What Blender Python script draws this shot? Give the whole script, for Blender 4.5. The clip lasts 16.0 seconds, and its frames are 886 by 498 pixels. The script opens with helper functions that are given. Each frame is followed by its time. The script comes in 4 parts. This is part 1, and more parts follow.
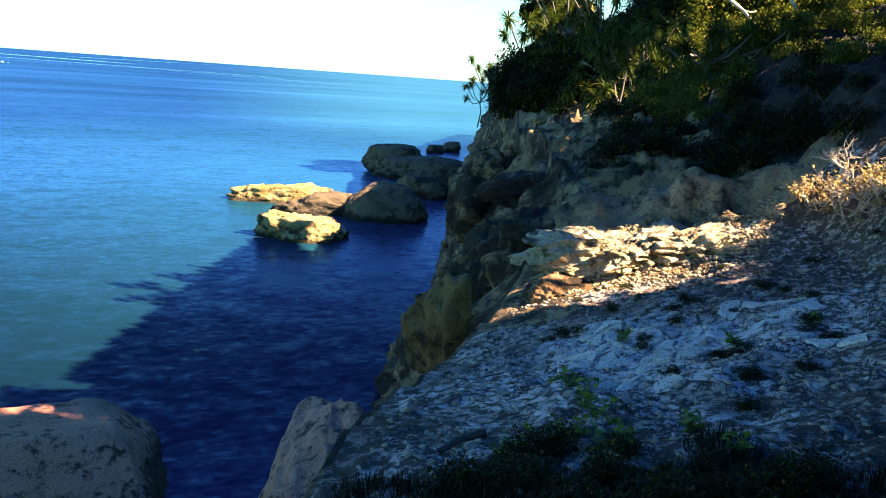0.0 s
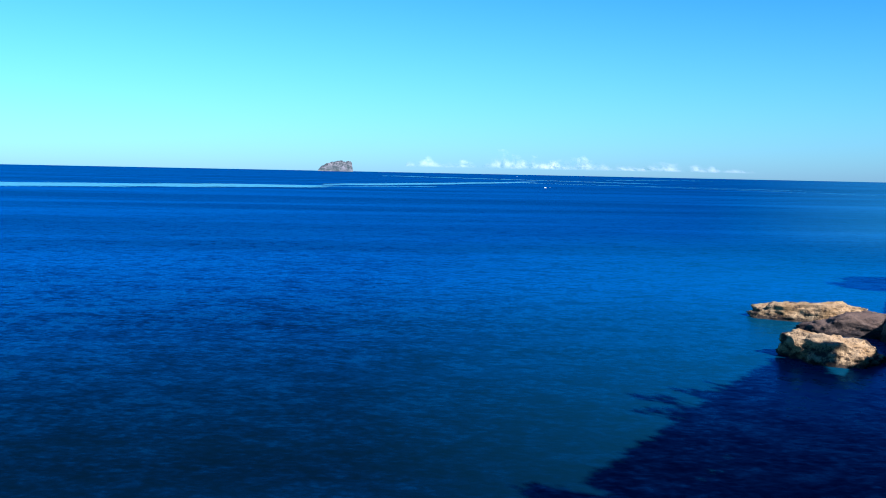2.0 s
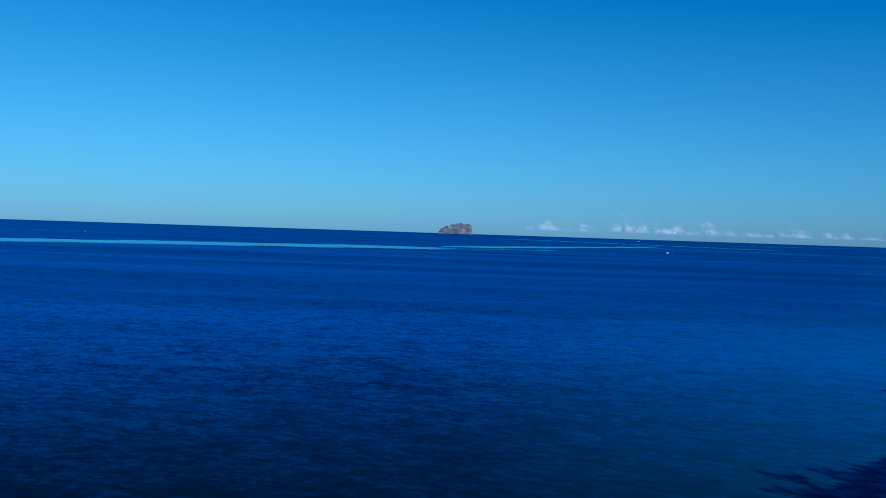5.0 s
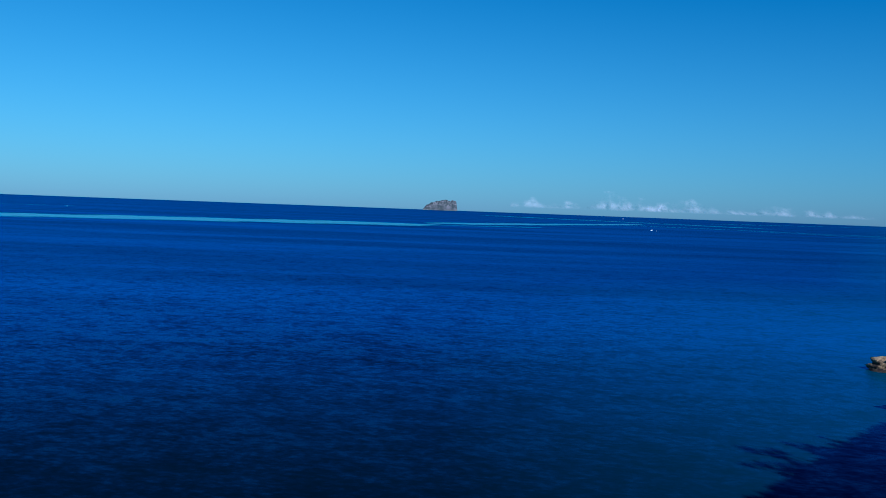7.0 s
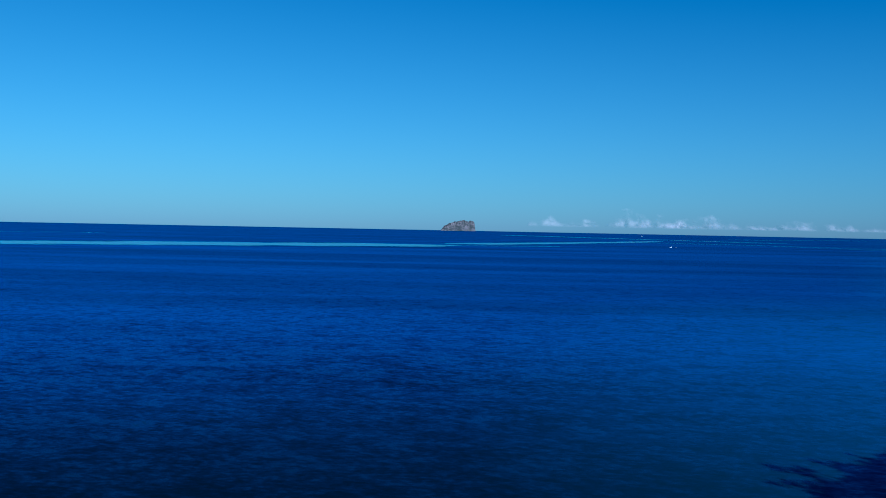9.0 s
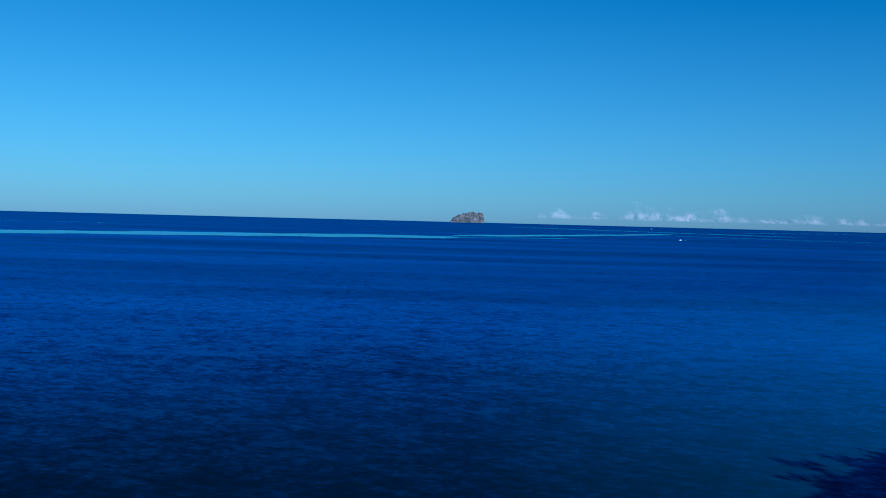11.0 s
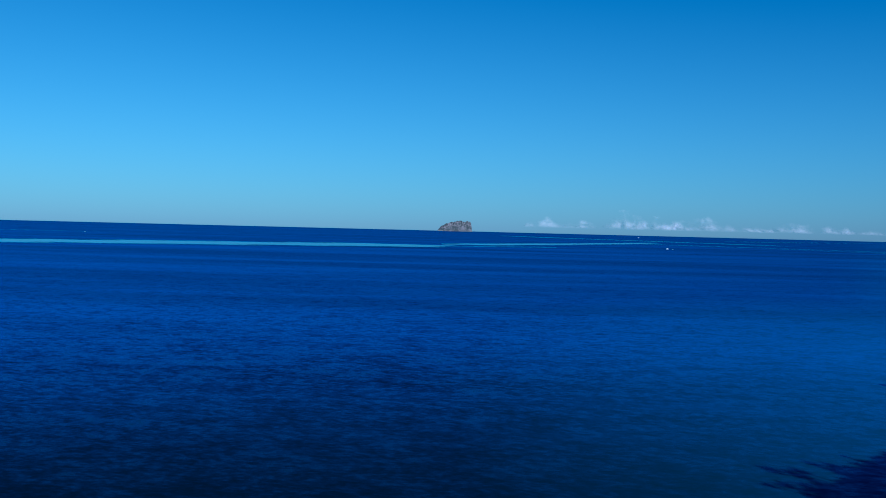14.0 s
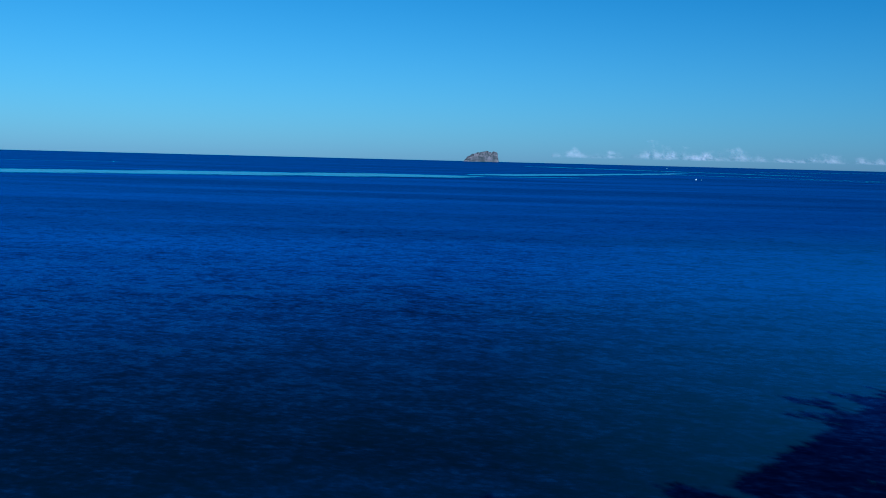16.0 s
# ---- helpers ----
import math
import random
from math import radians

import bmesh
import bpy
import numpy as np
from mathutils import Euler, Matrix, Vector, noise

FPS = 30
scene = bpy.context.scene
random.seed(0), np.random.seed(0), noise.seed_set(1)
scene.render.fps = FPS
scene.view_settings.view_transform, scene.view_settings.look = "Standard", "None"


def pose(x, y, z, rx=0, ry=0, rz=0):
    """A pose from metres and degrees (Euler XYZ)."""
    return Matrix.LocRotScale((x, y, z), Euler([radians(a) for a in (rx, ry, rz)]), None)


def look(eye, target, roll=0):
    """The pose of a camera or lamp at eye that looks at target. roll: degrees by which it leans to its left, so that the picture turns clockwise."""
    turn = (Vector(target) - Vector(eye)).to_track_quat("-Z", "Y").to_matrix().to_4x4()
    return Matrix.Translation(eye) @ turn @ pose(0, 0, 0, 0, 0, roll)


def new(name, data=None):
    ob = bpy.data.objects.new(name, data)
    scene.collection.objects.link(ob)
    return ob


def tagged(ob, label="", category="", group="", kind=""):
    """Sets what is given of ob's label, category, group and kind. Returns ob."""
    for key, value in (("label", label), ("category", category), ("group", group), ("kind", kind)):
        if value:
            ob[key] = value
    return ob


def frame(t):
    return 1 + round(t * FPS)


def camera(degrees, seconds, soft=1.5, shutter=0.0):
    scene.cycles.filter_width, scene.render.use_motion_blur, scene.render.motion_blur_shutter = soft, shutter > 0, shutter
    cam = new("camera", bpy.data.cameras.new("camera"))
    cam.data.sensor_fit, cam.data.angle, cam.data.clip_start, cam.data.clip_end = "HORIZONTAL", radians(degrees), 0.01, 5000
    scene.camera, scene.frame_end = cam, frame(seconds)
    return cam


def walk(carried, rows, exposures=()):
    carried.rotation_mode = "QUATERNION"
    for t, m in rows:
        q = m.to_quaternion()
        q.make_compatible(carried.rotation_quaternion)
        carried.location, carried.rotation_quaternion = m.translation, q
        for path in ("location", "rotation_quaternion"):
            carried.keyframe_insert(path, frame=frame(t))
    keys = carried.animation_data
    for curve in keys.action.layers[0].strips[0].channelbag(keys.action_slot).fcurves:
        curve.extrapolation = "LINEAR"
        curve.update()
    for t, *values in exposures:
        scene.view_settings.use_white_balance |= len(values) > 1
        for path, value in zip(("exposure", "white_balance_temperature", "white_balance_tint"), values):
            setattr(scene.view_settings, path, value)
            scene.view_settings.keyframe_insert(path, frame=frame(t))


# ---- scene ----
cam = camera(52.5, 16.0, soft=1.0)
EYE = 8.0
# seconds, yaw, pitch, roll: the camera turns where it stands on the cliff
TURNS = (
    (0.0, -39.72, -10.77, -4.12), (0.5, -35.11, -12.71, -3.66), (1.0, -28.32, -10.92, -2.15),
    (1.5, -17.49, -6.63, -1.29), (2.0, -7.57, -4.92, -1.18), (2.5, -3.90, -1.76, -1.85),
    (3.0, -2.04, -1.38, -0.50), (3.5, -1.25, -1.48, -0.42), (4.0, -0.61, -1.04, -1.14),
    (6.5, 0.09, -1.98, -2.16), (7.0, -0.95, -2.57, -2.12), (7.5, -0.29, -2.03, -1.64),
    (8.0, 0.93, -1.55, -2.23), (8.5, 0.56, -1.41, -1.60), (9.0, 0.20, -1.29, -1.13),
    (11.5, 0.88, -1.90, -1.44), (12.0, 0.95, -1.66, -1.29), (12.5, 1.23, -1.39, -1.15),
    (13.0, 1.23, -1.18, -1.08), (13.5, 1.19, -0.89, -1.08), (14.0, -0.01, -1.26, -1.44),
    (14.5, -1.24, -0.36, -1.59), (15.0, -1.93, 0.41, -1.23), (15.5, -1.19, -2.01, -1.54),
    (16.0, 1.66, -5.72, -1.44))
EXPOSURES = ((0.0, 2.5, 10000, 17), (1.0, 2.85, 10500, 6), (1.5, 2.1, 7300, 4), (2.0, 0.85, 5350, 26),
             (2.5, -0.07, 4800, 20), (3.0, -0.22, 4700, 22), (16.0, -0.22, 4700, 22))
walk(cam, [(t, pose(0, 0, EYE, 90 + p, r, y)) for t, y, p, r in TURNS], EXPOSURES)

# ---- sky and sun ----
SUN_ELEVATION = radians(38)
SUN_SIDE = (0.50, -0.866)          # the horizontal way towards the sun
world = bpy.data.worlds.new("sky")
scene.world = world
world.use_nodes = True
wn = world.node_tree
sky = wn.nodes.new("ShaderNodeTexSky")
sky.sky_type = "NISHITA"
sky.sun_disc = False
sky.sun_elevation = SUN_ELEVATION
sky.sun_rotation = math.atan2(SUN_SIDE[0], SUN_SIDE[1])
sky.air_density, sky.dust_density, sky.ozone_density = 1.0, 0.15, 3.0
background = wn.nodes["Background"]


def blend_channels(tree, colour, rows):
    """Each channel out is a sum of the channels in and an offset."""
    apart = tree.nodes.new("ShaderNodeSeparateColor")
    joined = tree.nodes.new("ShaderNodeCombineColor")
    tree.links.new(colour, apart.inputs[0])
    for k, row in enumerate(rows):
        total = None
        for j, w in enumerate(row[:3]):
            n = tree.nodes.new("ShaderNodeMath")
            n.operation = "MULTIPLY_ADD"
            tree.links.new(apart.outputs[j], n.inputs[0])
            n.inputs[1].default_value = w
            n.inputs[2].default_value = row[3]
            if total is not None:
                tree.links.new(total, n.inputs[2])
            total = n.outputs[0]
        top = tree.nodes.new("ShaderNodeMath")
        top.operation = "MAXIMUM"
        tree.links.new(total, top.inputs[0])
        top.inputs[1].default_value = 0.0
        tree.links.new(top.outputs[0], joined.inputs[k])
    return joined.outputs[0]


# a clear tropical sky, deeper and bluer than the standard air gives
clear = blend_channels(wn, sky.outputs[0], ((0.135, 0.28, -0.016, -0.73), (-0.255, 0.835, 0.35, -1.66), (0.282, -0.457, 1.183, -0.66)))
wn.links.new(clear, background.inputs["Color"])
background.inputs["Strength"].default_value = 0.085
sun = new("sun", bpy.data.lights.new("sun", "SUN"))
sun.data.energy, sun.data.angle, sun.data.color = 6.5, radians(0.5), (1.0, 0.94, 0.85)
ce = math.cos(SUN_ELEVATION)
sun.matrix_world = look((SUN_SIDE[0] * ce * 60, SUN_SIDE[1] * ce * 60, math.sin(SUN_ELEVATION) * 60), (0, 0, 0))


# ---- noise and mesh helpers ----
def lattice(ix, iy, iz, seed):
    n = (ix * 374761393 + iy * 668265263 + iz * 1274126177 + seed * 974634777) & 0xFFFFFFFF
    n = ((n ^ (n >> 13)) * 1274126177) & 0xFFFFFFFF
    n = ((n ^ (n >> 16)) * 2246822519) & 0xFFFFFFFF
    return ((n ^ (n >> 15)) & 0xFFFFFF) / float(0xFFFFFF)


def vnoise(x, y, z, seed=0):
    x, y, z = np.broadcast_arrays(np.asarray(x, float), np.asarray(y, float), np.asarray(z, float))
    fx, fy, fz = np.floor(x), np.floor(y), np.floor(z)
    ix, iy, iz = fx.astype(np.int64), fy.astype(np.int64), fz.astype(np.int64)
    u, v, w = x - fx, y - fy, z - fz
    u, v, w = (a * a * a * (a * (a * 6 - 15) + 10) for a in (u, v, w))
    out = 0
    for dx, wx in ((0, 1 - u), (1, u)):
        for dy, wy in ((0, 1 - v), (1, v)):
            for dz, wz in ((0, 1 - w), (1, w)):
                out = out + wx * wy * wz * lattice(ix + dx, iy + dy, iz + dz, seed)
    return out * 2 - 1


def fbm(x, y, z, seed=0, octaves=5, gain=0.5):
    total, amp = 0, 1.0
    for k in range(octaves):
        total = total + amp * vnoise(x, y, z, seed + k * 17)
        x, y, z, amp = np.asarray(x) * 2.03 + 5.1, np.asarray(y) * 2.03 + 1.7, np.asarray(z) * 2.03 + 9.2, amp * gain
    return total


def ridged(x, y, z, seed=0, octaves=4):
    total, amp = 0, 1.0
    for k in range(octaves):
        total = total + amp * (1 - 2 * np.abs(vnoise(x, y, z, seed + k * 31)))
        x, y, z, amp = np.asarray(x) * 2.1 + 3.3, np.asarray(y) * 2.1 + 7.7, np.asarray(z) * 2.1 + 1.1, amp * 0.5
    return total


def step(a, b, x):
    q = np.clip((np.asarray(x, float) - a) / (b - a), 0, 1)
    return q * q * (3 - 2 * q)


def mesh_of(name, verts, faces, material, smooth=True):
    me = bpy.data.meshes.new(name)
    me.from_pydata([tuple(v) for v in verts], [], [tuple(f) for f in faces])
    me.materials.append(material)
    if smooth:
        me.polygons.foreach_set("use_smooth", [True] * len(me.polygons))
    me.update()
    return me


def grid_mesh(name, points, material, smooth=True):
    """A sheet from an array of rows x columns x 3."""
    rows, cols = points.shape[:2]
    i = np.arange(rows * cols).reshape(rows, cols)
    faces = np.stack([i[:-1, :-1], i[1:, :-1], i[1:, 1:], i[:-1, 1:]], -1).reshape(-1, 4)
    me = bpy.data.meshes.new(name)
    n, m = rows * cols, len(faces)
    me.vertices.add(n)
    me.vertices.foreach_set("co", points.reshape(-1).astype(np.float32))
    me.loops.add(m * 4)
    me.loops.foreach_set("vertex_index", faces.reshape(-1).astype(np.int32))
    me.polygons.add(m)
    me.polygons.foreach_set("loop_start", np.arange(0, m * 4, 4, dtype=np.int32))
    me.update(calc_edges=True)
    me.polygons.foreach_set("use_smooth", [smooth] * m)
    me.materials.append(material)
    return me


def part(name, me, parent, label="", m=None):
    ob = new(name, me)
    ob.parent = parent
    if m is not None:
        ob.matrix_basis = m
    return tagged(ob, label)


def empty(name, m):
    ob = new(name)
    ob.empty_display_size = 0.2
    ob.matrix_basis = m
    return ob


# ---- materials ----
def nodes_of(name):
    m = bpy.data.materials.new(name)
    m.use_nodes = True
    nt = m.node_tree
    return m, nt, nt.nodes["Principled BSDF"]


def tex(nt, kind, scale, vector, **inputs):
    n = nt.nodes.new("ShaderNodeTex" + kind)
    n.inputs["Scale"].default_value = scale
    for k, v in inputs.items():
        n.inputs[k].default_value = v
    nt.links.new(vector, n.inputs["Vector"])
    return n


def ramp(nt, value, stops):
    n = nt.nodes.new("ShaderNodeValToRGB")
    el = n.color_ramp.elements
    while len(el) < len(stops):
        el.new(0.5)
    for e, (p, c) in zip(el, stops):
        e.position = p
        e.color = (*c, 1) if len(c) == 3 else c
    nt.links.new(value, n.inputs[0])
    return n.outputs[0]


def mixed(nt, fac, a, b, how="MIX"):
    n = nt.nodes.new("ShaderNodeMix")
    n.data_type, n.blend_type = "RGBA", how
    for sock, v in ((0, fac), (6, a), (7, b)):
        if isinstance(v, (int, float)):
            n.inputs[sock].default_value = v
        elif isinstance(v, tuple):
            n.inputs[sock].default_value = (*v, 1)
        else:
            nt.links.new(v, n.inputs[sock])
    return n.outputs[2]


def math_node(nt, op, a, b=0.0):
    n = nt.nodes.new("ShaderNodeMath")
    n.operation = op
    for k, v in enumerate((a, b)):
        if isinstance(v, (int, float)):
            n.inputs[k].default_value = v
        else:
            nt.links.new(v, n.inputs[k])
    return n.outputs[0]


def bump(nt, height, strength, distance, normal=None):
    n = nt.nodes.new("ShaderNodeBump")
    n.inputs["Strength"].default_value, n.inputs["Distance"].default_value = strength, distance
    nt.links.new(height, n.inputs["Height"])
    if normal is not None:
        nt.links.new(normal, n.inputs["Normal"])
    return n.outputs[0]


def where(nt, stretch=(1, 1, 1), turn=0.0):
    g = nt.nodes.new("ShaderNodeNewGeometry")
    mp = nt.nodes.new("ShaderNodeMapping")
    mp.inputs["Scale"].default_value = stretch
    mp.inputs["Rotation"].default_value = (0, 0, turn)
    nt.links.new(g.outputs["Position"], mp.inputs["Vector"])
    return mp.outputs[0]


def rock_material(name, pale, tan, lichen, dark_amount, scale=1.0, relief=1.0, tide=None):
    m, nt, bsdf = nodes_of(name)
    p = where(nt)
    big = tex(nt, "Noise", 0.55 * scale, p, Detail=6, Roughness=0.6)
    mid = tex(nt, "Noise", 2.2 * scale, p, Detail=9, Roughness=0.68)
    fine = tex(nt, "Noise", 14 * scale, p, Detail=8, Roughness=0.7)
    colour = ramp(nt, big.outputs["Fac"], ((0.34, tan), (0.62, pale)))
    colour = mixed(nt, ramp(nt, fine.outputs["Fac"], ((0.35, (0.55,) * 3), (0.6, (1.0,) * 3))), (0.12, 0.10, 0.08), colour)
    blot = tex(nt, "Noise", 0.55 * scale, where(nt, (1, 1, 1.3), 0.7), Detail=10, Roughness=0.68)
    both = math_node(nt, "ADD", math_node(nt, "MULTIPLY", mid.outputs["Fac"], 0.5), math_node(nt, "MULTIPLY", blot.outputs["Fac"], 0.5))
    spots = ramp(nt, both, ((dark_amount - 0.03, (1,) * 3), (dark_amount + 0.04, (0,) * 3)))
    colour = mixed(nt, math_node(nt, "MULTIPLY", spots, 0.9), colour, lichen)
    speck = ramp(nt, fine.outputs["Fac"], ((0.37, (1,) * 3), (0.44, (0,) * 3)))
    colour = mixed(nt, math_node(nt, "MULTIPLY", speck, 0.75), colour, lichen)
    pits = tex(nt, "Voronoi", 9 * scale, p)
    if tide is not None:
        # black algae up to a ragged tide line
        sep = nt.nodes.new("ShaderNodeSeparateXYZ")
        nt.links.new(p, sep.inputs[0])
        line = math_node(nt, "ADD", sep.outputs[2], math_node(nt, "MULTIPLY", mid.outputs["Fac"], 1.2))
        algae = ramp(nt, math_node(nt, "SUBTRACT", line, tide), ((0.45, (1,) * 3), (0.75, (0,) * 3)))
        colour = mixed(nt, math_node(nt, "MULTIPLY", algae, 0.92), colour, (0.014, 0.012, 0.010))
    nt.links.new(colour, bsdf.inputs["Base Color"])
    bsdf.inputs["Roughness"].default_value = 0.92
    bsdf.inputs["Specular IOR Level"].default_value = 0.2
    n1 = bump(nt, mid.outputs["Fac"], 0.8 * relief, 0.12 / scale)
    n2 = bump(nt, fine.outputs["Fac"], 0.8, 0.03 / scale, n1)
    nt.links.new(bump(nt, pits.outputs["Distance"], 0.35, 0.03, n2), bsdf.inputs["Normal"])
    return m


def plain(name, colour, rough=0.8, vary=0.25, scale=6.0, relief=0.0):
    m, nt, bsdf = nodes_of(name)
    tc = nt.nodes.new("ShaderNodeTexCoord")
    n = tex(nt, "Noise", scale, tc.outputs["Object"], Detail=5)
    c = mixed(nt, n.outputs["Fac"], tuple(v * (1 - vary) for v in colour), tuple(min(1, v * (1 + vary)) for v in colour))
    nt.links.new(c, bsdf.inputs["Base Color"])
    bsdf.inputs["Roughness"].default_value = rough
    if relief:
        nt.links.new(bump(nt, n.outputs["Fac"], 0.6, relief), bsdf.inputs["Normal"])
    return m


def leaf_material(name, low, high, dry):
    m, nt, bsdf = nodes_of(name)
    g = nt.nodes.new("ShaderNodeNewGeometry")
    c = ramp(nt, g.outputs["Random Per Island"], ((0.0, low), (0.75, high), (0.9, high), (0.97, dry)))
    nt.links.new(c, bsdf.inputs["Base Color"])
    bsdf.inputs["Roughness"].default_value = 0.6
    bsdf.inputs["Specular IOR Level"].default_value = 0.08
    t = nt.nodes.new("ShaderNodeBsdfTranslucent")
    nt.links.new(c, t.inputs["Color"])
    mx = nt.nodes.new("ShaderNodeMixShader")
    mx.inputs[0].default_value = 0.30
    nt.links.new(bsdf.outputs[0], mx.inputs[1])
    nt.links.new(t.outputs[0], mx.inputs[2])
    nt.links.new(mx.outputs[0], nt.nodes["Material Output"].inputs["Surface"])
    return m


def turned(nt, lengths, turn):
    """The place measured along axes turned about z, in units of the given lengths."""
    g = nt.nodes.new("ShaderNodeNewGeometry")
    mp = nt.nodes.new("ShaderNodeMapping")
    mp.vector_type = "TEXTURE"
    mp.inputs["Scale"].default_value = (*lengths, 1)
    mp.inputs["Rotation"].default_value = (0, 0, radians(turn))
    nt.links.new(g.outputs["Position"], mp.inputs["Vector"])
    return mp.outputs[0]


def vector_node(nt, op, a, b=None, scale=None):
    n = nt.nodes.new("ShaderNodeVectorMath")
    n.operation = op
    for sock, v in ((n.inputs[0], a), (n.inputs[1], b), (n.inputs[3], scale)):
        if v is None:
            continue
        if isinstance(v, (tuple, int, float)):
            sock.default_value = v
        else:
            nt.links.new(v, sock)
    return n.outputs["Value"] if op in ("DISTANCE", "LENGTH", "DOT_PRODUCT") else n.outputs["Vector"]


def map_range(nt, value, a, b, lo=0.0, hi=1.0, smooth=True):
    n = nt.nodes.new("ShaderNodeMapRange")
    n.interpolation_type = "SMOOTHSTEP" if smooth else "LINEAR"
    for k, v in zip(("From Min", "From Max", "To Min", "To Max"), (a, b, lo, hi)):
        n.inputs[k].default_value = v
    nt.links.new(value, n.inputs["Value"])
    return n.outputs[0]


# the slope of each size of wave: length across the crests, stretch along them, turn of the crests, steepness
WAVES = ((9.0, 2.2, -14, 0.04), (1.8, 1.7, -12, 0.24), (0.50, 1.6, -20, 0.38), (0.19, 1.5, -6, 0.38))


def water_material(name, calm=False):
    """The body of the water and, over it, the sky mirrored in the tilted faces of its waves."""
    m, nt, bsdf = nodes_of(name)
    p = where(nt)
    patch = tex(nt, "Noise", 1.0, turned(nt, (240, 44), -3), Detail=5, Roughness=0.6).outputs["Fac"]
    gusts = tex(nt, "Noise", 1.0, turned(nt, (38, 9), -6), Detail=4, Roughness=0.6).outputs["Fac"]
    reach = vector_node(nt, "LENGTH", p)
    # pale sand lies under the shallows off the cliff, deep water beyond
    far = vector_node(nt, "DISTANCE", where(nt, (1.6, 1, 1)), (70, 48, 0))
    shoal = map_range(nt, math_node(nt, "ADD", far, math_node(nt, "MULTIPLY", patch, 30)), 8, 86, smooth=False)
    shallow = ramp(nt, patch, ((0.40, (0.004, 0.066, 0.116)), (0.60, (0.006, 0.087, 0.142))))
    deep = ramp(nt, patch, ((0.40, (0.0006, 0.0054, 0.0100)), (0.58, (0.0009, 0.0095, 0.0160))))
    c = mixed(nt, shoal, shallow, deep)
    # the east is painted paler: extra brightness put into the water's colour and gloss
    way = vector_node(nt, "NORMALIZE", vector_node(nt, "ADD", p, (3, 3, 0)))
    east = vector_node(nt, "DOT_PRODUCT", way, (0.866, 0.5, 0))
    fan = map_range(nt, math_node(nt, "ADD", east, math_node(nt, "MULTIPLY", patch, 0.06)), 0.83, 0.97)
    offing = math_node(nt, "MULTIPLY", math_node(nt, "MULTIPLY", fan, shoal), map_range(nt, reach, 40, 170))
    c = mixed(nt, math_node(nt, "MULTIPLY", offing, 0.55), c, (0.008, 0.090, 0.105))
    # the slopes of the waves, steeper where gusts ruffle the water
    slope = None
    for length, stretch, turn, steep in WAVES:
        n = tex(nt, "Noise", 1.0, turned(nt, (length * stretch, length), turn), Detail=2.5, Roughness=0.55)
        one = vector_node(nt, "SCALE", vector_node(nt, "SUBTRACT", n.outputs["Color"], (0.5, 0.5, 0.5)), scale=steep)
        slope = one if slope is None else vector_node(nt, "ADD", slope, one)
    ruffle = math_node(nt, "MULTIPLY", map_range(nt, patch, 0.34, 0.66, 1.45, 0.75), map_range(nt, gusts, 0.3, 0.7, 1.12, 0.9))
    slope = vector_node(nt, "SCALE", slope, scale=0.22 if calm else math_node(nt, "MULTIPLY", ruffle, STEEP))
    flat = vector_node(nt, "MULTIPLY", slope, (1, 1, 0))
    normal = vector_node(nt, "NORMALIZE", vector_node(nt, "ADD", flat, (0, 0, 1)))
    nt.nodes.remove(bsdf)
    body = nt.nodes.new("ShaderNodeBsdfDiffuse")
    gloss = nt.nodes.new("ShaderNodeBsdfGlossy")
    fres = nt.nodes.new("ShaderNodeFresnel")
    both = nt.nodes.new("ShaderNodeMixShader")
    fres.inputs["IOR"].default_value = 1.33
    gentle = vector_node(nt, "NORMALIZE", vector_node(nt, "ADD", vector_node(nt, "SCALE", flat, scale=0.35), (0, 0, 1)))
    nt.links.new(gentle, gloss.inputs["Normal"])
    nt.links.new(c, body.inputs["Color"])
    if calm:
        gloss.inputs["Color"].default_value = (0.40, 0.74, 1.0, 1)
    else:
        nt.links.new(mixed(nt, offing, GLOSS, (0.22, 0.60, 1.0)), gloss.inputs["Color"])
    gloss.inputs["Roughness"].default_value = 0.10 if calm else 0.20
    if calm:
        shine = math_node(nt, "MULTIPLY", fres.outputs[0], 0.95)
    else:
        # waves hide one another at a low angle, which holds the mirror of the open sea down
        tilted = nt.nodes.new("ShaderNodeFresnel")
        tilted.inputs["IOR"].default_value = 1.33
        nt.links.new(normal, tilted.inputs["Normal"])
        ratio = math_node(nt, "DIVIDE", tilted.outputs[0], fres.outputs[0])
        shine = math_node(nt, "MULTIPLY", ramp(nt, fres.outputs[0], SHINE), math_node(nt, "MINIMUM", math_node(nt, "POWER", ratio, 0.42), 2.4))
        shine = math_node(nt, "MULTIPLY", shine, map_range(nt, patch, 0.36, 0.64, 0.80, 1.12))
        shine = math_node(nt, "MULTIPLY", shine, math_node(nt, "ADD", 1.0, math_node(nt, "MULTIPLY", offing, 0.25)))
    nt.links.new(shine, both.inputs[0])
    nt.links.new(body.outputs[0], both.inputs[1])
    nt.links.new(gloss.outputs[0], both.inputs[2])
    last = both.outputs[0]
    if calm:
        # a streak frays out towards its edges
        uv = nt.nodes.new("ShaderNodeUVMap")
        sep = nt.nodes.new("ShaderNodeSeparateXYZ")
        nt.links.new(uv.outputs[0], sep.inputs[0])
        edge = math_node(nt, "SUBTRACT", 1.0, math_node(nt, "ABSOLUTE", math_node(nt, "SUBTRACT", math_node(nt, "MULTIPLY", sep.outputs[1], 2.0), 1.0)))
        fray = tex(nt, "Noise", 1.0, turned(nt, (60, 14), -3), Detail=5, Roughness=0.65).outputs["Fac"]
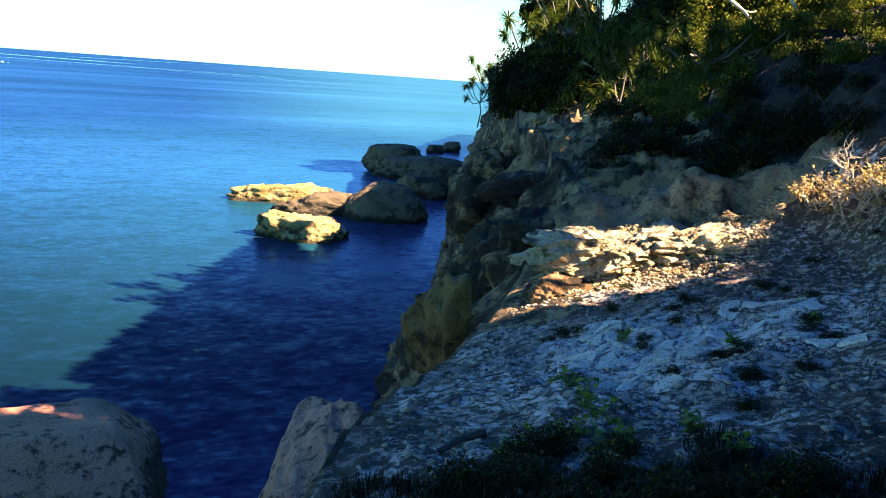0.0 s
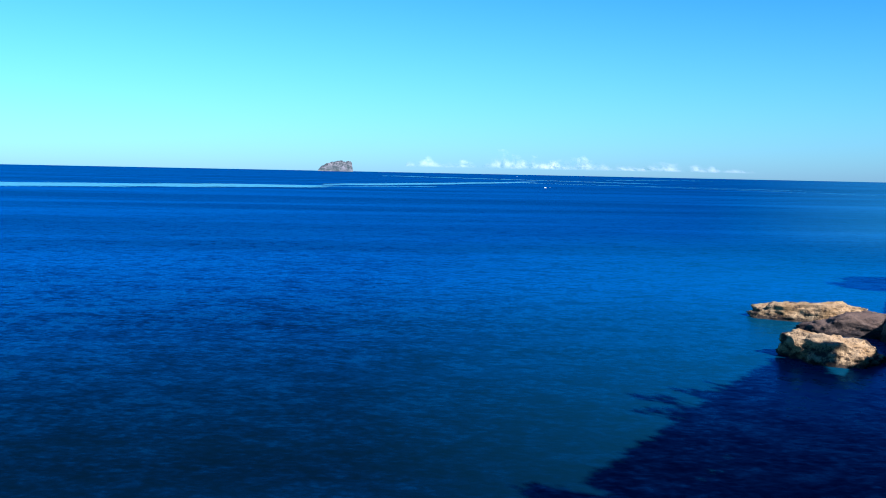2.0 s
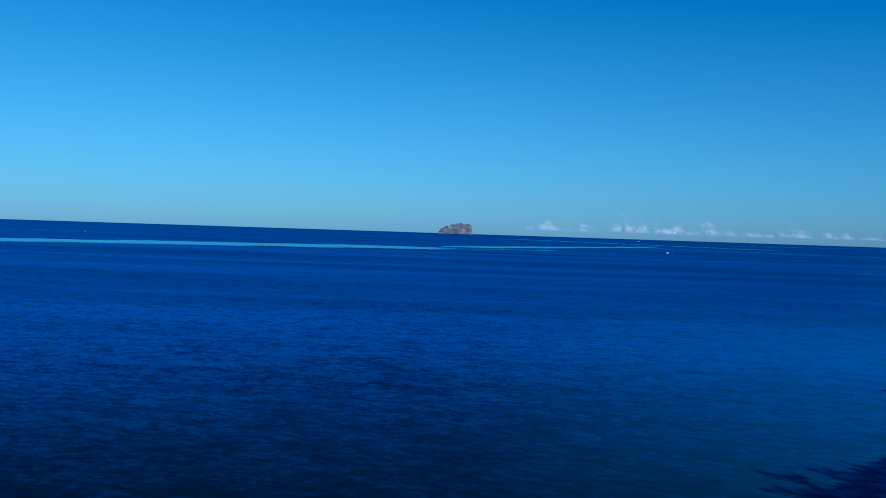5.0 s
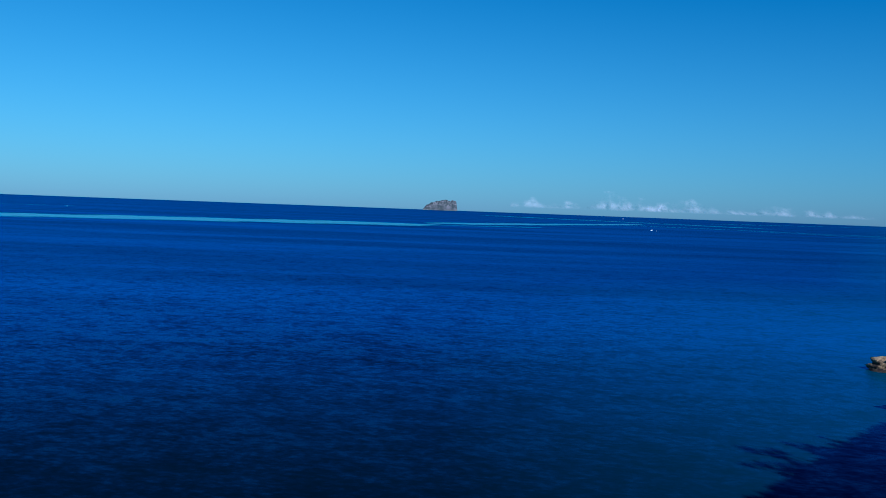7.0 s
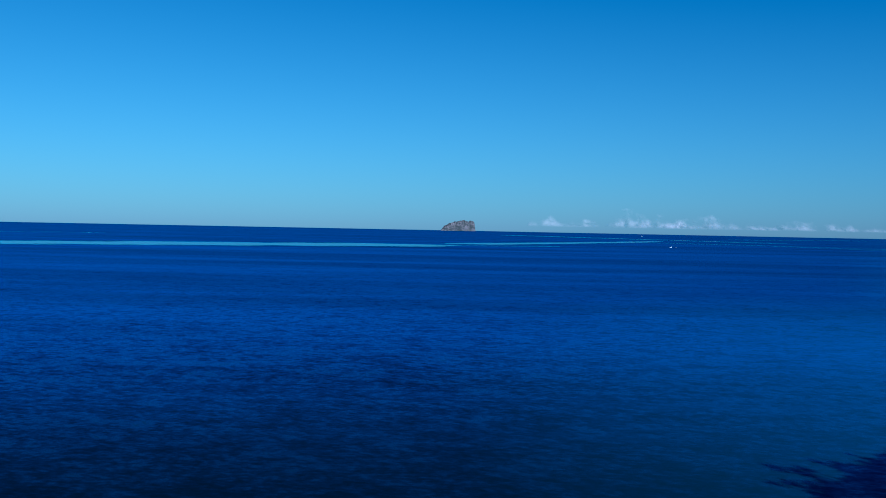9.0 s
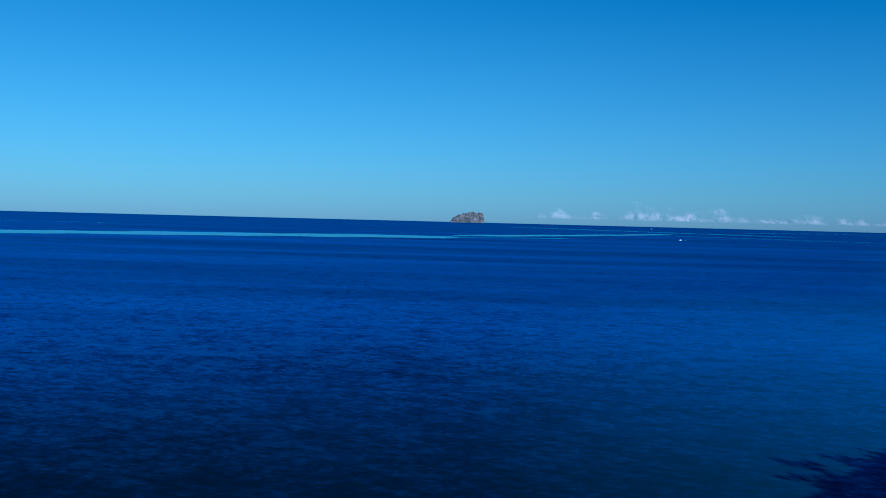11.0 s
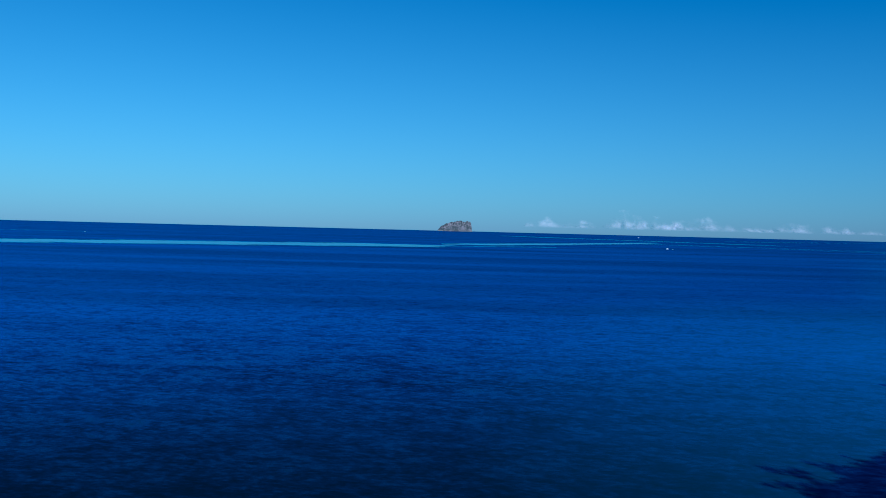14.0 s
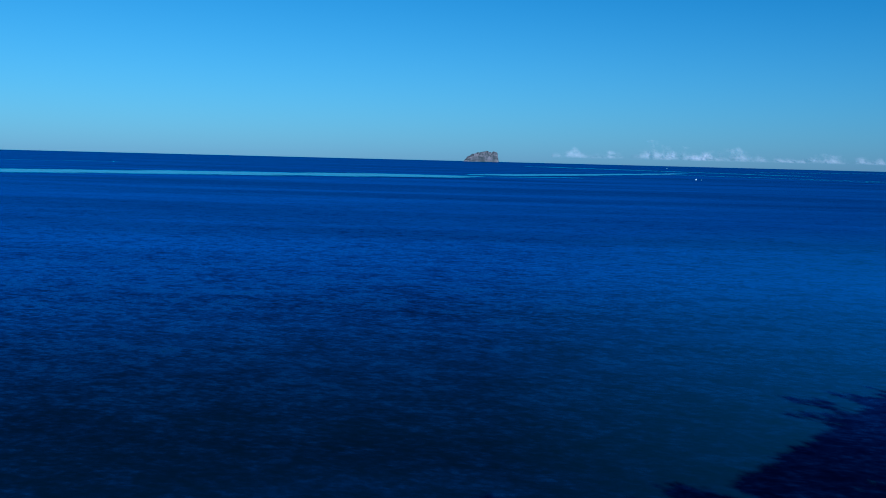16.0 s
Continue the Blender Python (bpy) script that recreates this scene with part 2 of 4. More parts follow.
        cover = map_range(nt, math_node(nt, "ADD", edge, math_node(nt, "MULTIPLY", math_node(nt, "SUBTRACT", fray, 0.5), 1.6)), 0.05, 0.50, 0.0, 0.95)
        cover = math_node(nt, "MULTIPLY", cover, sep.outputs[0])
        clear_bsdf = nt.nodes.new("ShaderNodeBsdfTransparent")
        fade = nt.nodes.new("ShaderNodeMixShader")
        nt.links.new(cover, fade.inputs[0])
        nt.links.new(clear_bsdf.outputs[0], fade.inputs[1])
        nt.links.new(last, fade.inputs[2])
        last = fade.outputs[0]
    nt.links.new(last, nt.nodes["Material Output"].inputs["Surface"])
    return m


STEEP, GLOSS = 1.7, (0.05, 0.38, 1.0)
SHINE = tuple((at, (level,) * 3) for at, level in ((0.05, 0.076), (0.10, 0.050), (0.16, 0.040), (0.22, 0.070), (0.30, 0.140), (0.46, 0.34), (0.85, 0.43)))
PALE, TAN, LICHEN = (0.43, 0.245, 0.135), (0.29, 0.135, 0.048), (0.013, 0.011, 0.010)
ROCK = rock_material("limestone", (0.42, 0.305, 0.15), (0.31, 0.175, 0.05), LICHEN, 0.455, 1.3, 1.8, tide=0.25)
CLIFF = rock_material("cliff_rock", PALE, TAN, LICHEN, 0.520, 0.9, 2.0)
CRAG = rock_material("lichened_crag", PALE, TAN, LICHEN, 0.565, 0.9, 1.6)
# paler copy of the sandy rock: the sun patch is put into its colour
OUTCROP = rock_material("sunlit_outcrop", (0.62, 0.49, 0.33), (0.46, 0.31, 0.17), (0.05, 0.04, 0.03), 0.455, 2.6, 2.2)
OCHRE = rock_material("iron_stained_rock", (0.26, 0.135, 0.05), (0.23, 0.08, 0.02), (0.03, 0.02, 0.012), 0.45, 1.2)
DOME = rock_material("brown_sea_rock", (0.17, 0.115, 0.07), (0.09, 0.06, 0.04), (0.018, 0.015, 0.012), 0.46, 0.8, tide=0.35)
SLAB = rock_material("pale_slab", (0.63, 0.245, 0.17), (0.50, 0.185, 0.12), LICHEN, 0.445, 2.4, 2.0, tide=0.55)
SAND = rock_material("sandy_rock", (0.45, 0.285, 0.15), (0.24, 0.13, 0.055), (0.022, 0.018, 0.014), 0.468, 1.5, 1.7)
# soil tinted near black, holding the deep shade under scrub and grass
SHADED_SOIL = rock_material("shaded_hill_soil", (0.018, 0.015, 0.011), (0.012, 0.010, 0.008), (0.008, 0.008, 0.006), 0.47, 1.6)


def cracked_ground(name):
    m, nt, bsdf = nodes_of(name)
    p = where(nt)
    wob = tex(nt, "Noise", 1.6, p, Detail=5, Roughness=0.6)
    shifted = mixed(nt, 0.8, p, wob.outputs["Color"], "ADD")
    cells = nt.nodes.new("ShaderNodeTexVoronoi")
    cells.feature = "DISTANCE_TO_EDGE"
    cells.inputs["Scale"].default_value = 3.0
    nt.links.new(shifted, cells.inputs["Vector"])
    crack = ramp(nt, cells.outputs["Distance"], ((0.0, (0,) * 3), (0.07, (1,) * 3)))
    gaps = tex(nt, "Noise", 1.3, p, Detail=3)
    crack = mixed(nt, ramp(nt, gaps.outputs["Fac"], ((0.40, (0.15,) * 3), (0.60, (1,) * 3))), (1, 1, 1), crack)
    stain = tex(nt, "Noise", 0.9, p, Detail=7, Roughness=0.65)
    litter = tex(nt, "Noise", 9.0, p, Detail=7, Roughness=0.75)
    fine = tex(nt, "Noise", 40.0, p, Detail=4, Roughness=0.7)
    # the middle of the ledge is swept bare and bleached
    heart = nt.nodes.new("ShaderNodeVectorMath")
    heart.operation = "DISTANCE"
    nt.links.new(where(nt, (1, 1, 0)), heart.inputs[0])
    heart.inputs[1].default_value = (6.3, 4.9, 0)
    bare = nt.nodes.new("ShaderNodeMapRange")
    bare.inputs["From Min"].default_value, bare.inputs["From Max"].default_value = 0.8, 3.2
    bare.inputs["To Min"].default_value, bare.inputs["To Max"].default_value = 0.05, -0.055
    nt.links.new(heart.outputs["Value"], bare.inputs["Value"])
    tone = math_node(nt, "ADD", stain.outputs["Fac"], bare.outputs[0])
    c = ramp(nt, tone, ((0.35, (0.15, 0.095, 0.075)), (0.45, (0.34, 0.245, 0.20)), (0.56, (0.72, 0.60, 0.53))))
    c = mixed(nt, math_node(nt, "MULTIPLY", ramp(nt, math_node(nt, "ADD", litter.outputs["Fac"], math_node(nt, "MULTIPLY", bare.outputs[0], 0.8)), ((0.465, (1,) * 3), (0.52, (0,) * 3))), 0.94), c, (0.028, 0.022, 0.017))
    c = mixed(nt, ramp(nt, fine.outputs["Fac"], ((0.3, (0.5,) * 3), (0.6, (0,) * 3))), c, (0.14, 0.11, 0.085))
    c = mixed(nt, crack, (0.06, 0.05, 0.042), c)
    nt.links.new(c, bsdf.inputs["Base Color"])
    bsdf.inputs["Roughness"].default_value = 0.95
    bsdf.inputs["Specular IOR Level"].default_value = 0.15
    n1 = bump(nt, crack, 0.7, 0.03)
    nt.links.new(bump(nt, litter.outputs["Fac"], 0.8, 0.04, n1), bsdf.inputs["Normal"])
    return m


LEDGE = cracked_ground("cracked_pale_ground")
WATER = water_material("sea_water")
CALM = water_material("calm_water", True)
ISLAND_ROCK = rock_material("island_rock", (0.19, 0.185, 0.18), (0.075, 0.09, 0.085), (0.035, 0.05, 0.045), 0.50, 0.06)
PANDANUS = leaf_material("pandanus_leaf", (0.008, 0.020, 0.004), (0.085, 0.125, 0.020), (0.32, 0.22, 0.08))
# scrub leaf in two colours, with shade put into one and sun into the other
SHADE_LEAVES = leaf_material("shaded_shrub_leaf", (0.004, 0.008, 0.002), (0.018, 0.028, 0.006), (0.16, 0.12, 0.025))
SUNLIT_LEAVES = leaf_material("sunlit_shrub_leaf", (0.020, 0.040, 0.006), (0.15, 0.17, 0.026), (0.22, 0.14, 0.04))
DRY = leaf_material("dry_leaf", (0.20, 0.12, 0.05), (0.44, 0.30, 0.13), (0.30, 0.30, 0.08))
BARK = plain("grey_bark", (0.10, 0.085, 0.07), 0.9, 0.4, 8, 0.02)
DEADWOOD = plain("dead_wood", (0.55, 0.45, 0.36), 0.85, 0.3, 9, 0.01)
DARKWOOD = plain("dark_driftwood", (0.045, 0.038, 0.032), 0.9, 0.5, 30, 0.01)
BOAT_WHITE = plain("boat_paint", (0.8, 0.8, 0.78), 0.4, 0.05)

# ---- sea ----
rad = np.concatenate([np.linspace(0, 80, 60), np.geomspace(84, 4950, 60)])
ang = np.linspace(0, 2 * np.pi, 181)
pts = np.zeros((len(rad), len(ang), 3))
pts[..., 0], pts[..., 1] = rad[:, None] * np.cos(ang), rad[:, None] * np.sin(ang)
sea = tagged(new("water", grid_mesh("water", pts, WATER)), "rippled deep blue sea reaching the horizon", "sea", kind="structure")

# ---- land: a cliff along the shore, a ledge above it and a hill behind ----
ALONG, INLAND = np.array((0.66, 0.751)), np.array((0.751, -0.66))
# along the shore: edge inland offset, edge height, width of the face, ledge width, height at the hill's foot, hill's slope
# land at 60 and 76 is raised out of view to shade the rocks
STATIONS = np.array((
    (-60, -1.0, 6.0, 3.0, 4.0, 7.2, 0.55), (-8, -1.2, 6.0, 3.0, 4.5, 7.2, 0.60), (0, -1.3, 5.9, 3.0, 5.0, 7.1, 0.65),
    (6.5, -0.6, 5.5, 2.7, 4.6, 6.5, 0.85), (10.8, 0.5, 5.3, 2.9, 4.0, 6.5, 0.95), (13.5, 1.5, 6.0, 3.8, 2.4, 6.7, 0.95),
    (18, 1.7, 6.5, 4.6, 1.7, 7.0, 0.85), (24, 1.3, 7.0, 3.9, 1.8, 7.5, 0.85), (29, 1.1, 6.9, 2.4, 2.0, 7.6, 0.9),
    (36, 1.4, 6.3, 2.7, 2.0, 7.6, 1.0), (60, 1.6, 7.0, 3.0, 2.0, 9.4, 1.0), (76, 2.0, 5.5, 3.0, 2.5, 10.8, 1.0), (130, 6.0, 6.0, 4.0, 2.0, 7.5, 0.8)))


# the height of the hill's top along the shore
# the hidden peak at 74 is added to keep sun off the far rocks
CREST = ((-60, -4, 8, 14, 25, 40, 60, 74, 90, 130), (13, 12.5, 12, 11.5, 11, 10.5, 10.5, 13.5, 11, 10))


def station(s, k):
    return np.interp(s, STATIONS[:, 0], STATIONS[:, k])


def rises(s, n):
    """Height of the ground inland of the edge, n metres inland of the line under the camera."""
    e, ze, ledge, zh, slope = (station(s, k) for k in (1, 2, 4, 5, 6))
    d = np.maximum(n - e, 0)
    flat = ze + (zh - ze) * np.clip(d / ledge, 0, 1) ** 1.1
    up = np.maximum(d - ledge, 0)
    crest = np.interp(s, CREST[0], CREST[1]) - zh
    steep = np.minimum(up * slope, 1.9 + 0.35 * np.maximum(up - 1.9 / slope, 0))
    z = flat + np.minimum(steep, crest) + 0.30 * step(0.5, 4, up) * fbm(s * 0.35, n * 0.35, 0.0, 5, 3)
    # a low scarp of broken rock across the ledge
    face = s - (12.0 + 0.5 * fbm(n * 0.9, 1.0, 0.0, 8, 3))
    z = z + 0.5 * step(0, 0.5, face) * step(5.5, 3.0, n) * step(26, 16, s) - 0.10
    rough = 0.5 + 0.8 * step(11, 12.5, s)
    z = z + rough * (0.16 * fbm(s * 0.5, n * 0.5, 0.0, 11, 3) + 0.09 * fbm(s * 2.1, n * 2.1, 0.0, 12, 5))
    z = z + 0.05 * ridged(s * 2.3, n * 2.3, 0.0, 14, 4) * rough + 0.07 * step(12, 13.5, s) * (ridged(s * 3.7, n * 3.7, 0.0, 19, 4) - 0.5)
    # bedding steps where the limestone breaks off beyond the scarp
    bed = z * 2.3 + 0.9 * fbm(s * 0.7, n * 0.7, 0.0, 17, 3)
    z = z + 0.20 * (step(0.35, 0.65, bed % 1.0) - (bed % 1.0)) * step(12.6, 14, s) * step(40, 30, s) * step(4.5, 2.5, d)
    return z


def ground_at(x, y):
    s, n = x * ALONG[0] + y * ALONG[1], x * INLAND[0] + y * INLAND[1]
    return float(rises(np.array(s), np.array(n)))


ss = np.concatenate([np.linspace(-60, 0, 40), np.arange(0.2, 22, 0.07), np.arange(22, 46, 0.14), np.linspace(46.5, 130, 70)])
face_q = np.linspace(0, 1, 110)
inland = np.concatenate([np.arange(0.05, 9, 0.07), np.arange(9, 22, 0.25), np.geomspace(22.5, 90, 25)])
S2 = ss[:, None]
ze = rises(ss, station(ss, 1) + 0.0)[:, None]
q = face_q[None, :]
fz = -2.0 + (ze + 2.0) * q
fn = station(ss, 1)[:, None] - station(ss, 3)[:, None] * (1 - q) ** 1.25
out = 0.42 * fbm(S2 * 0.35, fz * 0.35, 2.0, 21, 3) + 0.15 * ridged(S2 * 0.8, fz * 1.2, 2.0, 22, 5) + 0.20 * vnoise(S2 * 0.15, fz * 2.2, 0.0, 23) - 0.1
shelf = fz * 1.15 + 0.9 * fbm(S2 * 0.3, fz * 0.2, 1.0, 27, 3)
bands = np.abs((shelf % 1.0) - 0.5) * 2
out = out + 0.40 * (step(0.25, 0.55, bands) - 0.5) * (0.6 + 0.6 * vnoise(S2 * 0.5, fz * 0.3, 4.0, 28)) + 0.10 * fbm(S2 * 3.1, fz * 3.1, 3.0, 29, 4, 0.6)
out = out * (1 - 0.40 * step(22, 27, S2))
fn = fn - out * step(1.0, 0.9, q)
fs = S2 + 0.25 * fbm(S2 * 0.8, fz * 0.8, 5.0, 25, 3) * step(1.0, 0.85, q)
ln = station(ss, 1)[:, None] + inland[None, :]
lz = rises(S2, ln)
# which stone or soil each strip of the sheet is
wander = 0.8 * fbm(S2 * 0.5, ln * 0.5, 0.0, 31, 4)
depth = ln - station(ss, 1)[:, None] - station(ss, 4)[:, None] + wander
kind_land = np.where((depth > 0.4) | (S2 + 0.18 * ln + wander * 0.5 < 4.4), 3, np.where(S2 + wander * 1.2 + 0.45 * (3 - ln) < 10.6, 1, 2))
kinds = np.concatenate([np.zeros(fz.shape, int), kind_land], 1)[:-1, :-1]
SS = np.concatenate([fs, np.broadcast_to(S2, ln.shape)], 1)
NN = np.concatenate([fn, ln], 1)
ZZ = np.concatenate([fz, lz], 1)
pts = np.stack([SS * ALONG[0] + NN * INLAND[0], SS * ALONG[1] + NN * INLAND[1], ZZ], -1)
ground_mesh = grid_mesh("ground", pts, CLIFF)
for extra in (LEDGE, SAND, SHADED_SOIL):
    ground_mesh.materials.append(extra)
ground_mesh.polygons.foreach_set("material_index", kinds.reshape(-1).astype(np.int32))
ground_mesh.flip_normals()
land = tagged(new("ground", ground_mesh), "weathered limestone sea cliff with a pale cracked ledge", "cliff", kind="structure")


# ---- boulders in the water ----
def boulder(name, label, at, size, turn=0.0, tilt=(0, 0), seed=1, detail=6, square=2.6, rough=0.15, facets=9, cutting=(0.72, 0.92), planes=(), material=None, group="rocks in the sea"):
    bm = bmesh.new()
    bmesh.ops.create_icosphere(bm, subdivisions=detail, radius=1.0)
    co = np.array([v.co[:] for v in bm.verts])
    co /= (np.abs(co) ** square).sum(1, keepdims=True) ** (1 / square)
    rng = random.Random(seed)
    for _ in range(facets):
        d = np.array((rng.gauss(0, 1), rng.gauss(0, 1), rng.gauss(0.1, 0.8)))
        d /= np.linalg.norm(d)
        over = np.maximum(co @ d - rng.uniform(*cutting) * np.max(co @ d), 0)
        co = co - over[:, None] * d * 0.85
    for way, keep in planes:
        d = np.array(way) / np.linalg.norm(way)
        over = np.maximum(co @ d - keep * np.max(co @ d), 0)
        co = co - over[:, None] * d
    bumps = fbm(co[:, 0] * 1.1, co[:, 1] * 1.1, co[:, 2] * 1.1, seed, 3) * rough * 1.5 + ridged(co[:, 0] * 2.4, co[:, 1] * 2.4, co[:, 2] * 2.4, seed + 3, 5) * rough * 0.5 + fbm(co[:, 0] * 7, co[:, 1] * 7, co[:, 2] * 7, seed + 8, 3) * rough * 0.32
    co = co * (1 + bumps)[:, None] * np.array(size) / 2
    for v, c in zip(bm.verts, co):
        v.co = c
    me = bpy.data.meshes.new(name)
    bm.to_mesh(me)
    bm.free()
    me.materials.append(material or ROCK)
    me.polygons.foreach_set("use_smooth", [True] * len(me.polygons))
    ob = new(name, me)
    ob.matrix_basis = pose(*at, tilt[0], tilt[1], turn)
    return tagged(ob, label, "rock", group)


CROSS = -39.8      # the way along which the reef rocks lie
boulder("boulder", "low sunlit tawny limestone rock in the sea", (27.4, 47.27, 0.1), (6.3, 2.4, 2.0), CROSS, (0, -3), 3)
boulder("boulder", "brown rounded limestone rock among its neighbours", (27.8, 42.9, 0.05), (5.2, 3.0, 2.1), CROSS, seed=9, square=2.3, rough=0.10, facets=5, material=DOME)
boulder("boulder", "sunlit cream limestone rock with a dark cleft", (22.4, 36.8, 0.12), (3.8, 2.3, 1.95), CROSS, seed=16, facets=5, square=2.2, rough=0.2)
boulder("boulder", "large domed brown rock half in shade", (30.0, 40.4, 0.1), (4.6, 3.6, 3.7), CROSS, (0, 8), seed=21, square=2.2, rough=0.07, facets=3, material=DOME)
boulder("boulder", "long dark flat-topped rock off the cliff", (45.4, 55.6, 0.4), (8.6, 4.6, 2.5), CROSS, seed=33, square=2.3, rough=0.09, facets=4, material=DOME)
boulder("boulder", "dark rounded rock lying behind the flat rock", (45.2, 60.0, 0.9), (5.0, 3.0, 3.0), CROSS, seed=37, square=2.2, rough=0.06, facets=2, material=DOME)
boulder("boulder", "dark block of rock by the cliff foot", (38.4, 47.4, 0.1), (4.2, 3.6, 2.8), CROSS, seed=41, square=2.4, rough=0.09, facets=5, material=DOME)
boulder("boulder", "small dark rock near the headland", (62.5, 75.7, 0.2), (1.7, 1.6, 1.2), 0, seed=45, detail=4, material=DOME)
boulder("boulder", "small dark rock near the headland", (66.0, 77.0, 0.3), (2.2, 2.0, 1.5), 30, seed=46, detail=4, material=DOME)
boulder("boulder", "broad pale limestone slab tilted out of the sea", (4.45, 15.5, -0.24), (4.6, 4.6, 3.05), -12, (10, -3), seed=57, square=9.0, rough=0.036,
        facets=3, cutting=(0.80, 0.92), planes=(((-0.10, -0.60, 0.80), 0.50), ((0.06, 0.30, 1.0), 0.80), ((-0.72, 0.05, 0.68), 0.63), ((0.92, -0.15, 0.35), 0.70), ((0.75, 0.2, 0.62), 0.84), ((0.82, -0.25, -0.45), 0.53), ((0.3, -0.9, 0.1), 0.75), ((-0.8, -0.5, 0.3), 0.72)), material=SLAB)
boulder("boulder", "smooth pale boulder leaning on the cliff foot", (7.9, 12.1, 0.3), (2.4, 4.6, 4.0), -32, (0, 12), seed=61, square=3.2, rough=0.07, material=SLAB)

# ---- island on the horizon ----
FAR = 4000.0
u = np.linspace(-1, 1, 90)[:, None]
v = np.linspace(-1, 1, 50)[None, :]
outline = np.interp(u[:, 0], (-1, -0.93, -0.75, -0.5, -0.15, 0.15, 0.42, 0.60, 0.74, 0.86, 0.93, 1.0), (0, 0.16, 0.48, 0.70, 0.88, 0.99, 0.97, 0.86, 0.96, 0.93, 0.80, 0.0))[:, None]
hgt = 44 * outline * np.clip(1 - v ** 4, 0, 1) ** 0.5 + (5 * fbm(u * 6, v * 3, 0.0, 71, 4) + 3 * ridged(u * 9, v * 4, 0.0, 73, 3)) * np.minimum(outline, 0.8) * step(1.0, 0.7, np.abs(v))
pts = np.stack([np.broadcast_to(u * 78, hgt.shape), np.broadcast_to(v * 45, hgt.shape) - 0 * hgt, hgt - 1], -1)
island = new("island", grid_mesh("island", pts, ISLAND_ROCK))
island.matrix_basis = pose(FAR * math.sin(radians(0.75)), FAR * math.cos(radians(0.75)), 0)
tagged(island, "steep scrub-covered grey rock island on the horizon", "island")

# ---- veg: leaves, twigs and the plants made of them ----
def spot(az, el, r):
    """The place r metres off, by bearing and height angle in degrees from the camera's place."""
    a, e = radians(az), radians(el)
    return Vector((-math.sin(a) * math.cos(e) * r, math.cos(a) * math.cos(e) * r, EYE + math.sin(e) * r))


def shore(s, n, lift=0.0):
    x, y = s * ALONG[0] + n * INLAND[0], s * ALONG[1] + n * INLAND[1]
    return Vector((x, y, ground_at(x, y) + lift))


def tube(verts, faces, path, r0, r1, sides=5):
    """A tapered twig along a path, added to lists of vertices and faces."""
    base = len(verts)
    for k, p in enumerate(path):
        d = (path[min(k + 1, len(path) - 1)] - path[max(k - 1, 0)]).normalized()
        a = d.orthogonal().normalized()
        b = d.cross(a)
        r = r0 + (r1 - r0) * k / (len(path) - 1)
        for j in range(sides):
            t = 2 * math.pi * j / sides
            verts.append(p + (a * math.cos(t) + b * math.sin(t)) * r)
    for k in range(len(path) - 1):
        for j in range(sides):
            j2 = (j + 1) % sides
            faces.append((base + k * sides + j, base + k * sides + j2, base + (k + 1) * sides + j2, base + (k + 1) * sides + j))
    faces.append(tuple(base + (len(path) - 1) * sides + j for j in range(sides)))


def wander_path(rng, start, way, length, steps, bend):
    path, p, d = [start], start.copy(), way.normalized()
    for _ in range(steps):
        d = (d + Vector((rng.uniform(-1, 1), rng.uniform(-1, 1), rng.uniform(-0.6, 1))) * bend).normalized()
        p = p + d * length / steps
        path.append(p)
    return path, d


def leaf(verts, faces, at, way, length, width, droop=0.2):
    side = way.cross(Vector((0, 0, 1)))
    side = side.normalized() if side.length > 1e-4 else Vector((1, 0, 0))
    up = side.cross(way).normalized()
    b = len(verts)
    mid = at + way * length * 0.5 + up * length * 0.06
    tip = at + way * length - Vector((0, 0, 1)) * length * droop
    verts.extend((at, mid - side * width / 2, mid + side * width / 2, tip))
    faces.extend(((b, b + 1, b + 2), (b + 1, b + 3, b + 2)))


def leaf_cloud(name, at, way, length, width, droop, material):
    """Many leaves at once, from arrays of places, ways and sizes."""
    way = way / np.linalg.norm(way, axis=1, keepdims=True)
    side = np.stack([way[:, 1], -way[:, 0], np.zeros(len(way))], 1)
    side /= np.linalg.norm(side, axis=1, keepdims=True) + 1e-6
    up = np.cross(side, way)
    l, w = length[:, None], width[:, None]
    mid = at + way * l * 0.5 + up * l * 0.06
    tip = at + way * l
    tip[:, 2] -= length * droop
    verts = np.stack([at, mid - side * w / 2, mid + side * w / 2, tip], 1).reshape(-1, 3)
    base = np.arange(len(at))[:, None] * 4
    tris = np.concatenate([base + np.array((0, 1, 2)), base + np.array((1, 3, 2))], 1).reshape(-1, 3)
    return tri_mesh(name, verts, tris, material)


def tri_mesh(name, verts, tris, material):
    me = bpy.data.meshes.new(name)
    me.vertices.add(len(verts))
    me.vertices.foreach_set("co", verts.reshape(-1).astype(np.float32))
    me.loops.add(len(tris) * 3)
    me.loops.foreach_set("vertex_index", tris.reshape(-1).astype(np.int32))
    me.polygons.add(len(tris))
    me.polygons.foreach_set("loop_start", np.arange(0, len(tris) * 3, 3, dtype=np.int32))
    me.update(calc_edges=True)
    me.materials.append(material)
    return me


